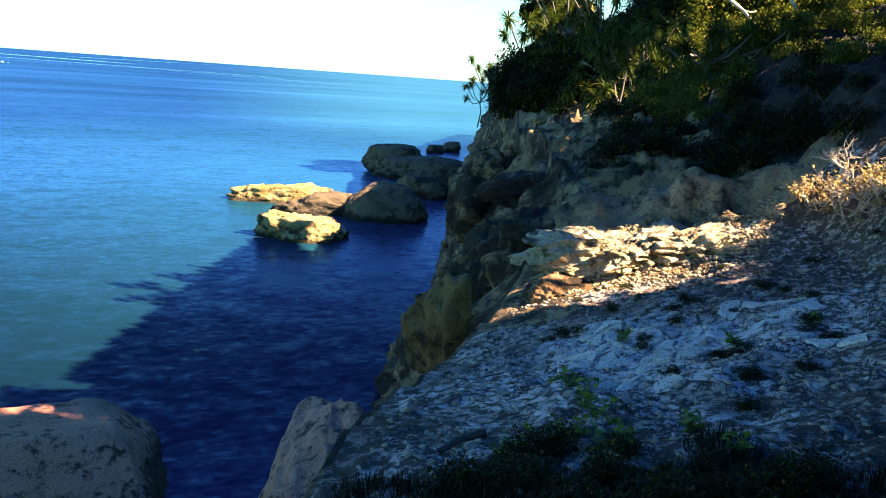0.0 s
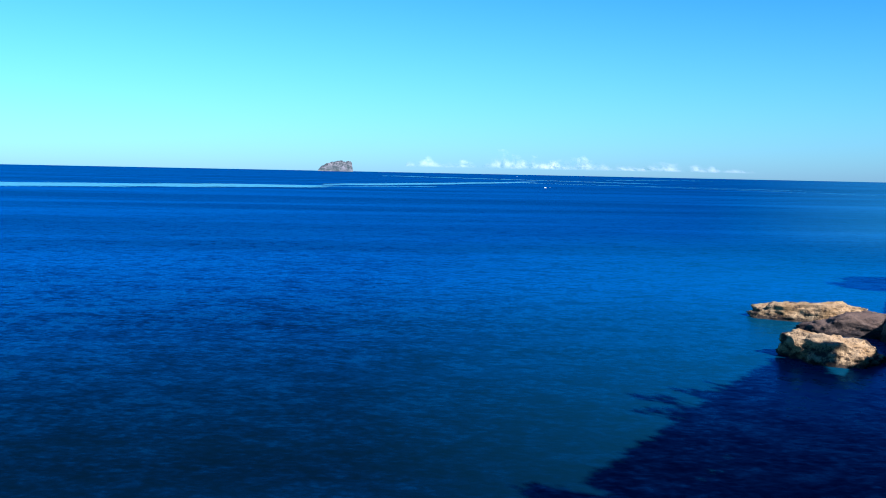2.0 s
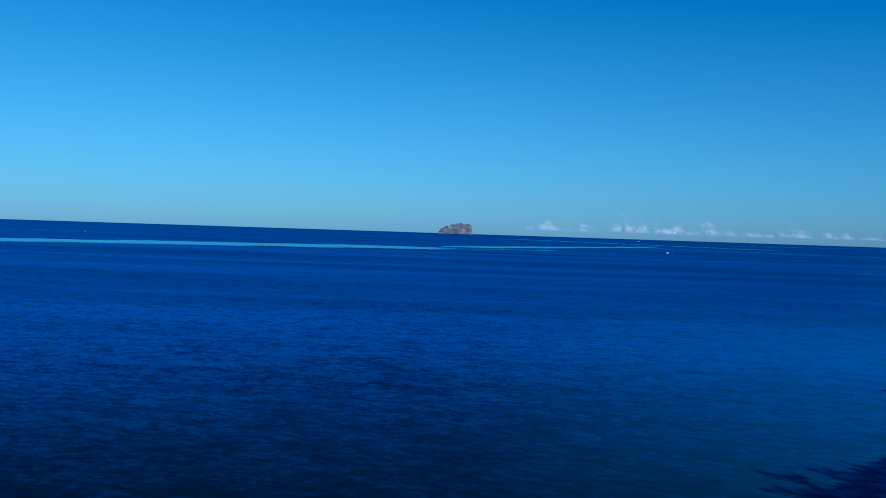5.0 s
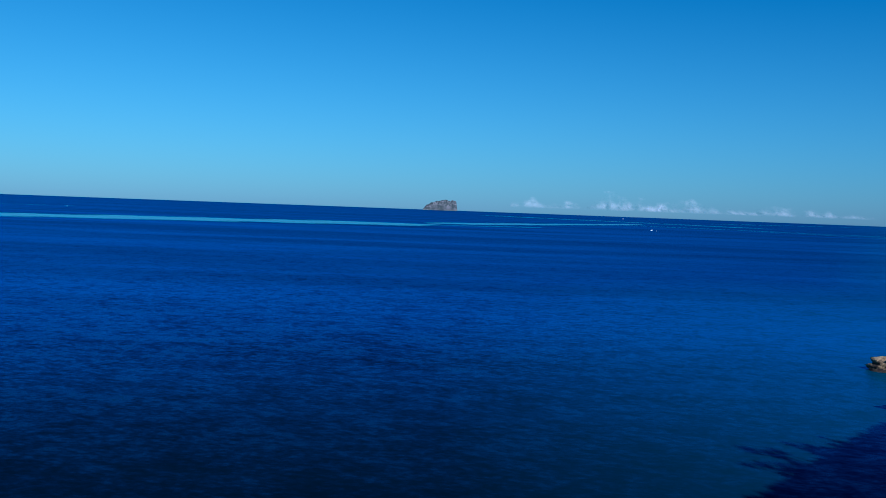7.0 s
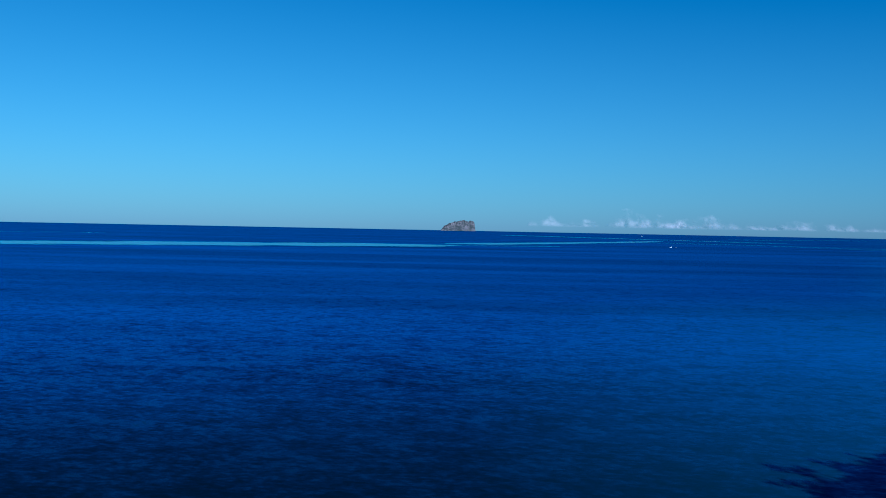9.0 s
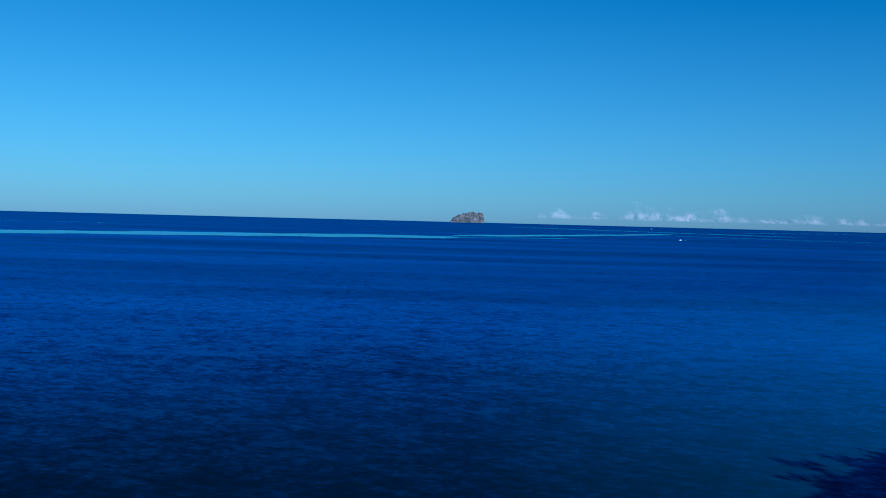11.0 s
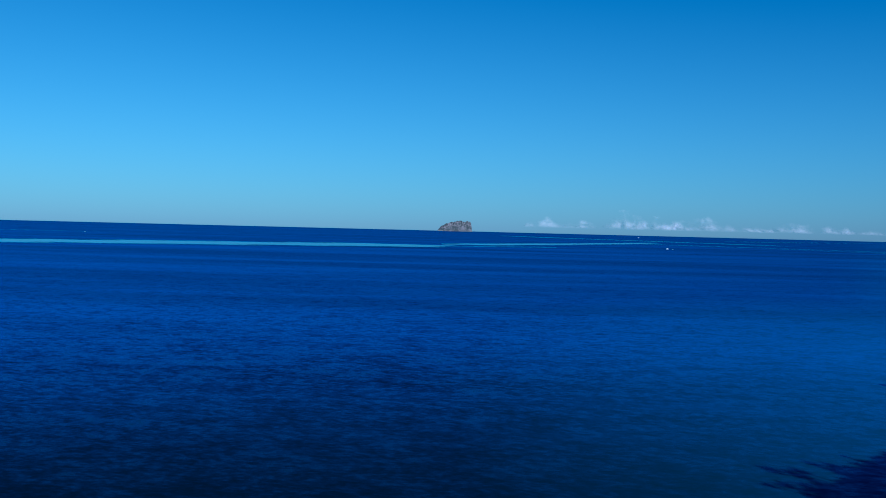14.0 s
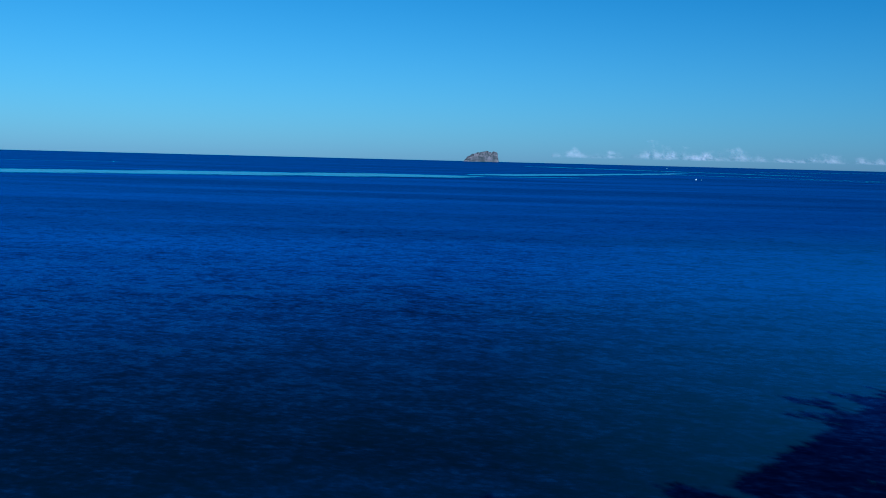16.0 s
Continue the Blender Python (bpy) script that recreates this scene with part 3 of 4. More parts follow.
def rosette_mesh(name, seed, blades=70, length=0.72, dead=20):
    """Long folded strap leaves from one point, the oldest hanging."""
    rng = random.Random(seed)
    verts, faces = [], []
    for k in range(blades + dead):
        old = k >= blades
        turn = k * 2.399 + rng.uniform(-0.3, 0.3)
        rise = rng.uniform(-1.35, -0.8) if old else rng.uniform(-0.5, 1.2)
        size = length * rng.uniform(0.65, 1.1)
        d = Vector((math.cos(turn) * math.cos(rise), math.sin(turn) * math.cos(rise), math.sin(rise)))
        side = Vector((-math.sin(turn), math.cos(turn), 0))
        p, b, n = Vector((0, 0, 0.02 * (blades - k) / blades)), len(verts), 6
        for i in range(n + 1):
            q = i / n
            w = 0.030 * (1 - q) ** 0.6 + 0.003
            sink = Vector((0, 0, -w * 0.6))
            verts.extend((p - side * w, p + sink, p + side * w))
            d = (d + Vector((0, 0, -0.24 * (0.5 + q)))).normalized()
            p = p + d * size / n
        for i in range(n):
            o = b + i * 3
            faces.extend(((o, o + 1, o + 4, o + 3), (o + 1, o + 2, o + 5, o + 4)))
    return mesh_of(name, verts, faces, PANDANUS)


ROSETTES = [rosette_mesh("rosette", 400 + k) for k in range(4)]


def pandanus(crown, heads, seed, spread=0.9, size=1.0):
    """A screw pine: a forked trunk with a strap-leaved head at each end."""
    rng = random.Random(seed)
    foot = Vector((crown.x + rng.uniform(-0.3, 0.3), crown.y + rng.uniform(-0.3, 0.3), 0))
    foot.z = min(ground_at(foot.x, foot.y), crown.z - 0.3) - 0.1
    root = empty("pandanus", Matrix.Translation(foot))
    tagged(root, "screw pine with drooping green strap leaves on the cliff top", "tree", "screw pines on the hill")
    verts, faces = [], []
    top = crown - foot
    fork = top * 0.45
    tube(verts, faces, [Vector((0, 0, -0.2)), fork * 0.5 + Vector((rng.uniform(-0.1, 0.1), rng.uniform(-0.1, 0.1), 0)), fork], 0.075 * size, 0.06 * size, 7)
    part("trunk", mesh_of("trunk", verts, faces, BARK), root, "grey ringed trunk")
    for k in range(heads):
        a = k * 2.1 + rng.uniform(0, 1)
        off = Vector((math.cos(a), math.sin(a), rng.uniform(-1.3, 0.25))) * spread * (0.0 if k == 0 else rng.uniform(0.5, 1.1))
        end = top + off
        verts, faces = [], []
        tube(verts, faces, [fork, fork.lerp(end, 0.5) - Vector((0, 0, 0.12)), end], 0.05 * size, 0.035 * size, 6)
        part("branch", mesh_of("branch", verts, faces, BARK), root)
        m = Matrix.Translation(end) @ Euler((rng.uniform(-0.5, 0.5), rng.uniform(-0.5, 0.5), rng.uniform(0, 6.3))).to_matrix().to_4x4() @ Matrix.Scale(size * rng.uniform(0.8, 1.1), 4)
        part("crown", ROSETTES[rng.randrange(4)], root, "drooping strap leaves", m)
    return root


def bush_meshes(seed, radius, height, leaves, leaf_size, material, stems=7, lobes=9):
    """Stems and a lumpy crown of leaf clumps for a shrub that stands at the origin."""
    rng = random.Random(seed)
    sv, sf, lv, lf = [], [], [], []
    centres = []
    for k in range(lobes):
        a, q = rng.uniform(0, 6.283), math.sqrt(rng.random())
        c = Vector((math.cos(a) * q * radius * 0.75, math.sin(a) * q * radius * 0.75, height * rng.uniform(0.35, 0.85) * (1.1 - 0.5 * q)))
        centres.append((c, radius * rng.uniform(0.25, 0.5)))
        if k < stems:
            mid = c * 0.5 + Vector((rng.uniform(-0.1, 0.1), rng.uniform(-0.1, 0.1), 0)) * radius
            tube(sv, sf, [Vector((rng.uniform(-0.1, 0.1) * radius, rng.uniform(-0.1, 0.1) * radius, -0.1)), mid, c], 0.022 * radius + 0.008, 0.006, 5)
    gen = np.random.RandomState(seed)
    pick = gen.randint(0, len(centres), leaves)
    c = np.array([centre[0][:] for centre in centres])[pick]
    r = np.array([centre[1] for centre in centres])[pick]
    d = gen.normal(size=(leaves, 3))
    d /= np.linalg.norm(d, axis=1, keepdims=True)
    p = c + d * (r * gen.uniform(0.55, 1.1, leaves))[:, None]
    p[:, 2] = np.maximum(p[:, 2], 0.02)
    size = leaf_size * gen.uniform(0.6, 1.3, leaves)
    foliage = leaf_cloud("foliage", p, d + gen.normal(0, 0.6, (leaves, 3)) + np.array((0, 0, 0.1)), size, size * gen.uniform(0.4, 0.6, leaves), gen.uniform(0, 0.4, leaves), material)
    return mesh_of("stem", sv, sf, BARK), foliage


def bush(name, label, category, group, m, meshes):
    root = empty(name, m)
    tagged(root, label, category, group)
    tagged(part("stem", meshes[0], root), kind="stuff")
    part("foliage", meshes[1], root)
    return root


# ---- unseen trees added on the hill behind to shade the ledge, rocks and water ----
def shade_tree(at, top, radius, seed, deep=9.0, lean=(0.0, 0.0), leaves=5200):
    rng = random.Random(seed)
    foot = shore(*at, -0.15)
    root = empty("tree", Matrix.Translation(foot))
    tagged(root, "dense broad-leaved tree added unseen on the hill to cast shade", "tree", "trees along the hill")
    high = top - foot.z
    sv, sf, lv, lf = [], [], [], []
    over = Vector((lean[0] * ALONG[0] + lean[1] * INLAND[0], lean[0] * ALONG[1] + lean[1] * INLAND[1], 0))
    trunk, d = wander_path(rng, Vector((0, 0, -0.1)), Vector((0, 0, high * 0.62)) + over, high * 0.62 + over.length * 0.5, 5, 0.12)
    tube(sv, sf, trunk, 0.16, 0.07, 8)
    squat = min(radius, high * 0.42, deep)
    middle = Vector((0, 0, high - squat)) + over
    for k in range(7):
        a = k * 0.9 + rng.uniform(0, 0.4)
        limb, d = wander_path(rng, trunk[2 + k % 3], Vector((math.cos(a), math.sin(a), 0.6)), radius * 0.8, 4, 0.2)
        tube(sv, sf, limb, 0.06, 0.015, 6)
    gen = np.random.RandomState(seed)
    d = gen.normal(size=(leaves, 3))
    d /= np.linalg.norm(d, axis=1, keepdims=True)
    lumpy = gen.uniform(0.45, 1.0, leaves) ** 0.6 * (1 + 0.10 * np.sin(d[:, 0] * 9 + seed) + 0.08 * np.sin(d[:, 2] * 11 + d[:, 1] * 7))
    p = np.array(middle[:]) + d * np.array((radius, radius, squat)) * lumpy[:, None]
    crown = leaf_cloud("crown", p, gen.normal(size=(leaves, 3)) * np.array((1, 1, 0.7)), gen.uniform(0.28, 0.48, leaves), gen.uniform(0.16, 0.26, leaves), gen.uniform(0, 0.4, leaves), SHADE_LEAVES)
    part("trunk", mesh_of("trunk", sv, sf, BARK), root)
    part("crown", crown, root)
    return root


for k, (s0, n0, top, radius, deep, lean) in enumerate((
        (-11, 9, 16, 2.6, 3, (0, 0)), (-7.2, 9.2, 16, 2.6, 3, (0, 0)), (-3.4, 8.8, 16, 2.6, 3, (0, 0)), (0.2, 9.1, 16, 2.6, 3, (0, 0)), (3.2, 9.4, 17, 2.4, 3, (0, 0)),
        (5.0, 8.8, 17.6, 2.3, 4, (0, 0)), (6.2, 8.0, 17.4, 1.9, 2.2, (1.8, 0.3)), (12.9, 8.9, 15.3, 2.4, 3.4, (0, 0)), (6.0, 8.0, 14.75, 2.0, 1.2, (2.7, 0.0)), (5.4, 8.8, 13.8, 2.2, 3, (0, 0)), (2.6, 9.0, 13.4, 2.4, 3, (0, 0)), (11.6, 8.6, 13.0, 1.3, 2.5, (0, 0)), (69, 6.5, 14.8, 2.8, 4, (0, 0)), (73.5, 6.5, 14.6, 2.8, 4, (0, 0)), (-9.1, 9.3, 15.9, 2.4, 3, (0, 0)), (-5.3, 8.8, 15.9, 2.4, 3, (0, 0)), (-1.6, 9.2, 15.9, 2.4, 3, (0, 0)), (1.8, 9.2, 16.4, 2.3, 3, (0, 0)), (4.2, 9.2, 17.2, 2.2, 3, (0, 0)), (5.8, 8.4, 17.4, 1.9, 2.2, (0.6, 0.2)))):
    shade_tree((s0, n0), top, radius, 900 + k + (k > 7), deep, lean)

# unseen even canopy added along the ridge to shape the shadow, open below
for k in range(22):
    shade_tree((15.8 + 0.9 * k, 9.4 + 0.1 * (k % 3)), 14.95, 0.9, 960 + k, 0.22, (0, 0), 1500)
shade_tree((16.3, 9.4), 14.3, 1.0, 990, 1.2, (0, 0), 2400)

# ---- screw pines and scrub on the slope ----
for k, (az, el, r, heads, size) in enumerate((
        (-48.7, 0.0, 22.5, 4, 0.9), (-48.4, 3.6, 25, 5, 1.0), (-49.6, 2.4, 23, 4, 0.8), (-47.4, 4.2, 26, 4, 1.0), (-45.4, 3.4, 29, 2, 0.9), (-46.9, 4.7, 29, 3, 1.0),
        (-42.6, 1.0, 31, 4, 0.55), (-42.2, 0.1, 31, 3, 0.5), (-50.0, 3.9, 23, 5, 0.9), (-52.2, 4.0, 22, 5, 0.9), (-51.2, 3.3, 21.5, 4, 0.8), (-55.8, 3.0, 20, 3, 0.7),
        (-51.0, 1.6, 20.5, 3, 0.8), (-53.6, 2.3, 19.5, 3, 0.7), (-55.9, 3.8, 19, 4, 0.8), (-58.2, 4.2, 19, 4, 0.7), (-60.4, 4.7, 19, 3, 0.7), (-54.0, 4.7, 26, 3, 0.9), (-43.6, 0.4, 30, 3, 0.6))):
    pandanus(spot(az, el, r), heads + 5, 500 + k, 1.2 * size, 0.66 * size)

for k, (az, el, r) in enumerate(((-48.9, 6.6, 25.0), (-47.0, 6.8, 27))):
    pandanus(spot(az, el, r), 8, 560 + k, 1.2, 0.62)

SCRUB = [bush_meshes(700 + k, 0.8, 0.9, 900, 0.13, SHADE_LEAVES) for k in range(4)]
SUNLIT_SCRUB = [bush_meshes(720 + k, 0.8, 0.9, 1000, 0.13, SUNLIT_LEAVES) for k in range(3)]
rng = random.Random(77)
places = []
for k in range(120):
    s0 = rng.uniform(12.5, 34)
    inner = float(station(s0, 1) + station(s0, 4))
    up = rng.uniform(0.7, 6.5)
    places.append((s0, inner + up, rng.uniform(0.28, 0.5) if s0 < 17.5 else rng.uniform(0.4, 0.7) if s0 < 22.5 else rng.uniform(0.7, 1.3)))
for k in range(26):
    places.append((rng.uniform(14.6, 20.5), rng.uniform(2.9, 3.9), rng.uniform(0.28, 0.5)))
for k in range(22):
    places.append((rng.uniform(18.5, 24), rng.uniform(4.0, 5.6), rng.uniform(0.4, 0.65)))
for k in range(44):
    places.append((rng.uniform(24, 33), rng.uniform(2.4, 5.0), rng.uniform(0.9, 1.5)))
for k in range(50):
    places.append((rng.uniform(13.5, 20), rng.uniform(4.2, 7.2), rng.uniform(0.3, 0.5)))
for k in range(60):
    n0 = rng.uniform(2.2, 5.2)
    places.append((14.9 - 0.42 * (n0 - 2.3) + rng.uniform(-0.8, 0.8), n0, rng.uniform(0.22, 0.42)))
for k in range(110):
    places.append((rng.uniform(17.4, 24.5), rng.uniform(4.4, 11.0), rng.uniform(0.32, 0.6)))
for k in range(40):
    places.append((rng.uniform(15.8, 19.8), rng.uniform(2.8, 4.6), rng.uniform(0.25, 0.55)))


def joined_foliage(name, label, items, material):
    """Far shrubs that nobody could count, as one mesh."""
    all_v, all_t, base = [], [], 0
    for m, me in items:
        co = np.zeros(len(me.vertices) * 3, np.float32)
        me.vertices.foreach_get("co", co)
        tri = np.zeros(len(me.loops), np.int32)
        me.loops.foreach_get("vertex_index", tri)
        mat = np.array(m)
        all_v.append(co.reshape(-1, 3) @ mat[:3, :3].T + mat[:3, 3])
        all_t.append(tri.reshape(-1, 3) + base)
        base += len(me.vertices)
    return tagged(new(name, tri_mesh(name, np.concatenate(all_v), np.concatenate(all_t), material)), label, "scrub", kind="stuff")


far_scrub, high_scrub = [], []
for k, (s0, n0, size) in enumerate(places):
    m = Matrix.Translation(shore(s0, n0, -0.05)) @ Matrix.Rotation(rng.uniform(0, 6.28), 4, "Z") @ Matrix.Scale(size, 4)
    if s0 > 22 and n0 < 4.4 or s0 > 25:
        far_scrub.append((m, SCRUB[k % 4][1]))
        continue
    # leaf colour follows where sun and shade should fall on the slope
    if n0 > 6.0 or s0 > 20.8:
        high_scrub.append((m, SUNLIT_SCRUB[k % 3][1]))
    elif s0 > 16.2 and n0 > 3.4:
        bush("shrub", "leafy shrub on the slope with sunlight put into its yellow-green", "shrub", "scrub on the slope", m, SUNLIT_SCRUB[k % 3])
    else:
        bush("shrub", "dense leafy shrub on the steep slope, coloured dark for shade", "shrub", "scrub on the slope", m, SCRUB[k % 4])


# a closed thicket on the crest of the hill, its top falling towards the sea
THICKET = [bush_meshes(740 + k, 1.35, 2.6, 3600, 0.17, SHADE_LEAVES, 9, 22) for k in range(3)]
for k in range(90):
    s0 = 23.0 + 11.0 * (k + rng.uniform(0, 1)) / 90
    n0 = rng.uniform(4.0, 7.6)
    foot = shore(s0, n0, -0.1)
    tall = (n0 + (8.0 if s0 > 26.0 else 6.4)) / 1.212 - foot.z - rng.uniform(0.0, 0.5)
    if tall > 0.8:
        m = Matrix.Translation(foot) @ Matrix.Rotation(rng.uniform(0, 6.28), 4, "Z") @ Matrix.Diagonal((tall / 3.2 + 0.25, tall / 3.2 + 0.25, tall / 2.6, 1))
        if s0 > 25:
            far_scrub.append((m, THICKET[k % 3][1]))
            continue
        bush("shrub", "tall dense leafy shrub on the crest of the hill", "shrub", "thicket on the crest", m, THICKET[k % 3])
for k in range(34):
    m = Matrix.Translation(shore(rng.uniform(23.0, 28.0), rng.uniform(2.2, 4.4), -0.1)) @ Matrix.Rotation(rng.uniform(0, 6.28), 4, "Z") @ Matrix.Scale(rng.uniform(0.5, 0.8), 4)
    bush("shrub", "dense leafy shrub among the screw pines", "shrub", "thicket on the crest", m, THICKET[k % 3])
# unseen shrubs added under the trees to stop sun passing low down
for k in range(6):
    m = Matrix.Translation(shore(6.6 + 0.5 * k, 9.0 + rng.uniform(-0.4, 0.4), -0.1)) @ Matrix.Rotation(rng.uniform(0, 6.28), 4, "Z") @ Matrix.Scale(0.58, 4)
    bush("shrub", "leafy shrub added unseen under the trees to block sun", "shrub", "thicket on the crest", m, THICKET[k % 3])

for k in range(26):
    s0 = rng.uniform(25.5, 31.5)
    n0 = rng.uniform(1.7, 3.4) - 0.5 * step(28, 31, s0)
    far_scrub.append((Matrix.Translation(shore(s0, n0, -0.1)) @ Matrix.Rotation(rng.uniform(0, 6.28), 4, "Z") @ Matrix.Scale(rng.uniform(0.6, 0.95) - 0.35 * float(step(28, 31, s0)), 4), THICKET[k % 3][1]))
for k in range(16):
    m = Matrix.Translation(shore(rng.uniform(26.5, 30.6), rng.uniform(1.7, 2.8), -0.1)) @ Matrix.Rotation(rng.uniform(0, 6.28), 4, "Z")
    far_scrub.append((m @ Matrix.Scale(rng.uniform(0.75, 1.0), 4), THICKET[k % 3][1]))
joined_foliage("scrub", "leafy scrub along the far crest of the hill, coloured dark for shade", far_scrub, SHADE_LEAVES)
joined_foliage("scrub", "scrub high on the hill with sunlight put into its yellow-green", high_scrub, SUNLIT_LEAVES)
for k in range(46):
    az, r = -42 - k * 0.56 + rng.uniform(-0.6, 0.6), rng.uniform(4.2, 5.5) - 0.02 * k
    if az > -45.5:
        r = min(r, 4.7)
    p = spot(az, 0, r)
    m = Matrix.Translation((p.x, p.y, ground_at(p.x, p.y) - 0.02)) @ Matrix.Rotation(rng.uniform(0, 6.28), 4, "Z") @ Matrix.Scale(rng.uniform(0.13, 0.26), 4)
    bush("weed", "low dark leafy weed in the grass", "plant", "weeds in the grass", m, SCRUB[k % 4])


for k in range(44):
    s0 = rng.uniform(5.6, 10.8)
    m = Matrix.Translation(shore(s0, rng.uniform(0.5, 5.2), -0.01)) @ Matrix.Rotation(rng.uniform(0, 6.28), 4, "Z") @ Matrix.Diagonal((rng.uniform(0.10, 0.24), rng.uniform(0.10, 0.2), rng.uniform(0.05, 0.10), 1))
    bush("weed", "small dark creeping weed in a crack of the ledge", "plant", "weeds on the ledge", m, SCRUB[k % 4])


def dry_bush(foot, seed, reach, leafy):
    """A half-dead shrub of pale forked twigs."""
    rng = random.Random(seed)
    sv, sf, lv, lf = [], [], [], []

    def grow(start, way, length, thick, level):
        path, d = wander_path(rng, start, way, length, 4, 0.28)
        tube(sv, sf, path, thick, thick * 0.55, 5)
        if level == 0:
            for _ in range(leafy):
                w = (d + Vector((rng.gauss(0, 0.7), rng.gauss(0, 0.7), rng.gauss(0, 0.5)))).normalized()
                leaf(lv, lf, path[-1 - rng.randrange(3)], w, rng.uniform(0.05, 0.10), rng.uniform(0.025, 0.04), 0.4)
            return
        for _ in range(3 + (level > 1)):
            w = (d + Vector((rng.gauss(0, 0.75), rng.gauss(0, 0.75), rng.gauss(0.05, 0.45)))).normalized()
            grow(path[rng.randrange(2, 5)], w, length * rng.uniform(0.5, 0.75), thick * 0.55, level - 1)
    for k in range(5):
        a = k * 1.256 + rng.uniform(0, 0.8)
        grow(Vector((0, 0, -0.05)), Vector((math.cos(a), math.sin(a), rng.uniform(0.3, 0.9))), reach * 0.5, 0.013, 3)
    root = empty("dry_shrub", Matrix.Translation(foot))
    tagged(root, "half-dead shrub of pale twigs and withered leaves", "shrub")
    tagged(part("twig", mesh_of("twig", sv, sf, DEADWOOD), root, "pale bare twigs"), kind="stuff")
    if lv:
        part("foliage", mesh_of("foliage", lv, lf, DRY, False), root, "withered straw-coloured leaves")
    return root


def grounded(az, r, lift=0.0):
    p = spot(az, 0, r)
    return Vector((p.x, p.y, ground_at(p.x, p.y) + lift))


dry_bush(grounded(-64.6, 12.0), 61, 0.75, 2)
dry_bush(grounded(-66.4, 11.8), 62, 0.85, 3)
dry_bush(grounded(-64.2, 12.8), 63, 0.55, 0)
dry_bush(grounded(-62.6, 12.5), 64, 0.45, 2)


# ---- dead branches ----
def branch(a, b, thick, seed):
    rng = random.Random(seed)
    v, f = [], []
    mid = (b - a) * 0.5 + Vector((rng.uniform(-0.1, 0.1), rng.uniform(-0.1, 0.1), rng.uniform(0.02, 0.12))) * (b - a).length
    tube(v, f, [Vector((0, 0, 0)), mid * 0.6, mid, (b - a)], thick, thick * 0.5, 6)
    side, _ = wander_path(rng, mid, (b - a).normalized() + Vector((0.3, 0.2, 0.5)), (b - a).length * 0.35, 3, 0.2)
    tube(v, f, side, thick * 0.5, thick * 0.2, 5)
    ob = new("dead_branch", mesh_of("dead_branch", v, f, DEADWOOD))
    ob.matrix_basis = Matrix.Translation(a)
    return tagged(ob, "bleached dead branch caught in the scrub", "branch")


for k, (a, b, thick) in enumerate((((-56.3, 5.9, 20), (-58.2, 4.3, 20), 0.05), ((-59.7, 6.1, 19), (-60.3, 5.3, 19), 0.05),
                                   ((-48.2, 1.6, 23), (-49.4, 1.0, 23), 0.045), ((-50.0, 0.35, 23), (-51.0, 0.5, 23), 0.05), ((-54.0, 2.2, 21), (-55.2, 2.4, 21), 0.04))):
    branch(spot(*a), spot(*b), thick, 30 + k)
log_a, log_b = grounded(-41.2, 5.4, 0.02), grounded(-44.2, 5.6, 0.03)
v, f = [], []
span = log_b - log_a
rng = random.Random(4)
tube(v, f, [span * q + Vector((rng.uniform(-0.012, 0.012), rng.uniform(-0.012, 0.012), 0.018 * math.sin(q * 3.0))) for q in (0, 0.15, 0.3, 0.5, 0.7, 0.85, 1.0)], 0.020, 0.032, 9)
knot, _ = wander_path(rng, span * 0.6, Vector((0.2, 0.4, 0.9)), 0.06, 3, 0.3)
tube(v, f, knot, 0.010, 0.005, 6)
log = new("log", mesh_of("log", v, f, DARKWOOD))
log.matrix_basis = Matrix.Translation(log_a)
tagged(log, "short dark driftwood log lying on the ledge", "log")


# ---- small plants and grass on the ledge ----
def herb(at, seed, size, leaves, material):
    rng = random.Random(seed)
    sv, sf, lv, lf = [], [], [], []
    for k in range(5):
        a = k * 1.3 + rng.random()
        path, d = wander_path(rng, Vector((0, 0, -0.02)), Vector((math.cos(a) * 0.7, math.sin(a) * 0.7, 1)), size * rng.uniform(0.5, 1.0), 4, 0.2)
        tube(sv, sf, path, 0.004, 0.002, 4)
        for j in range(leaves):
            w = Vector((rng.gauss(0, 1), rng.gauss(0, 1), rng.gauss(0.3, 0.4))).normalized()
            leaf(lv, lf, path[1 + rng.randrange(4)], w, rng.uniform(0.05, 0.085), rng.uniform(0.035, 0.055), 0.15)
    root = empty("herb", Matrix.Translation(at))
    tagged(root, "small leafy green plant growing from the cracked ledge", "plant", "small plants on the ledge")
    tagged(part("stem", mesh_of("stem", sv, sf, BARK), root), kind="stuff")
    part("foliage", mesh_of("foliage", lv, lf, material, False), root)


HERB = leaf_material("herb_leaf", (0.05, 0.10, 0.02), (0.13, 0.22, 0.03), (0.35, 0.30, 0.03))
for k, (az, r, size) in enumerate(((-50.6, 6.0, 0.22), (-51.4, 5.7, 0.2), (-49.6, 6.6, 0.16), (-49.9, 5.4, 0.18), (-57.5, 5.5, 0.2), (-47.0, 5.2, 0.18), (-53.5, 5.0, 0.2),
                                   (-52.0, 5.1, 0.22), (-45.6, 5.1, 0.16), (-60.5, 5.0, 0.2), (-48.6, 6.9, 0.1), (-52.6, 8.3, 0.14), (-59.3, 8.0, 0.14), (-63.8, 8.4, 0.16))):
    herb(grounded(az, r), 800 + k, size, 8, HERB)


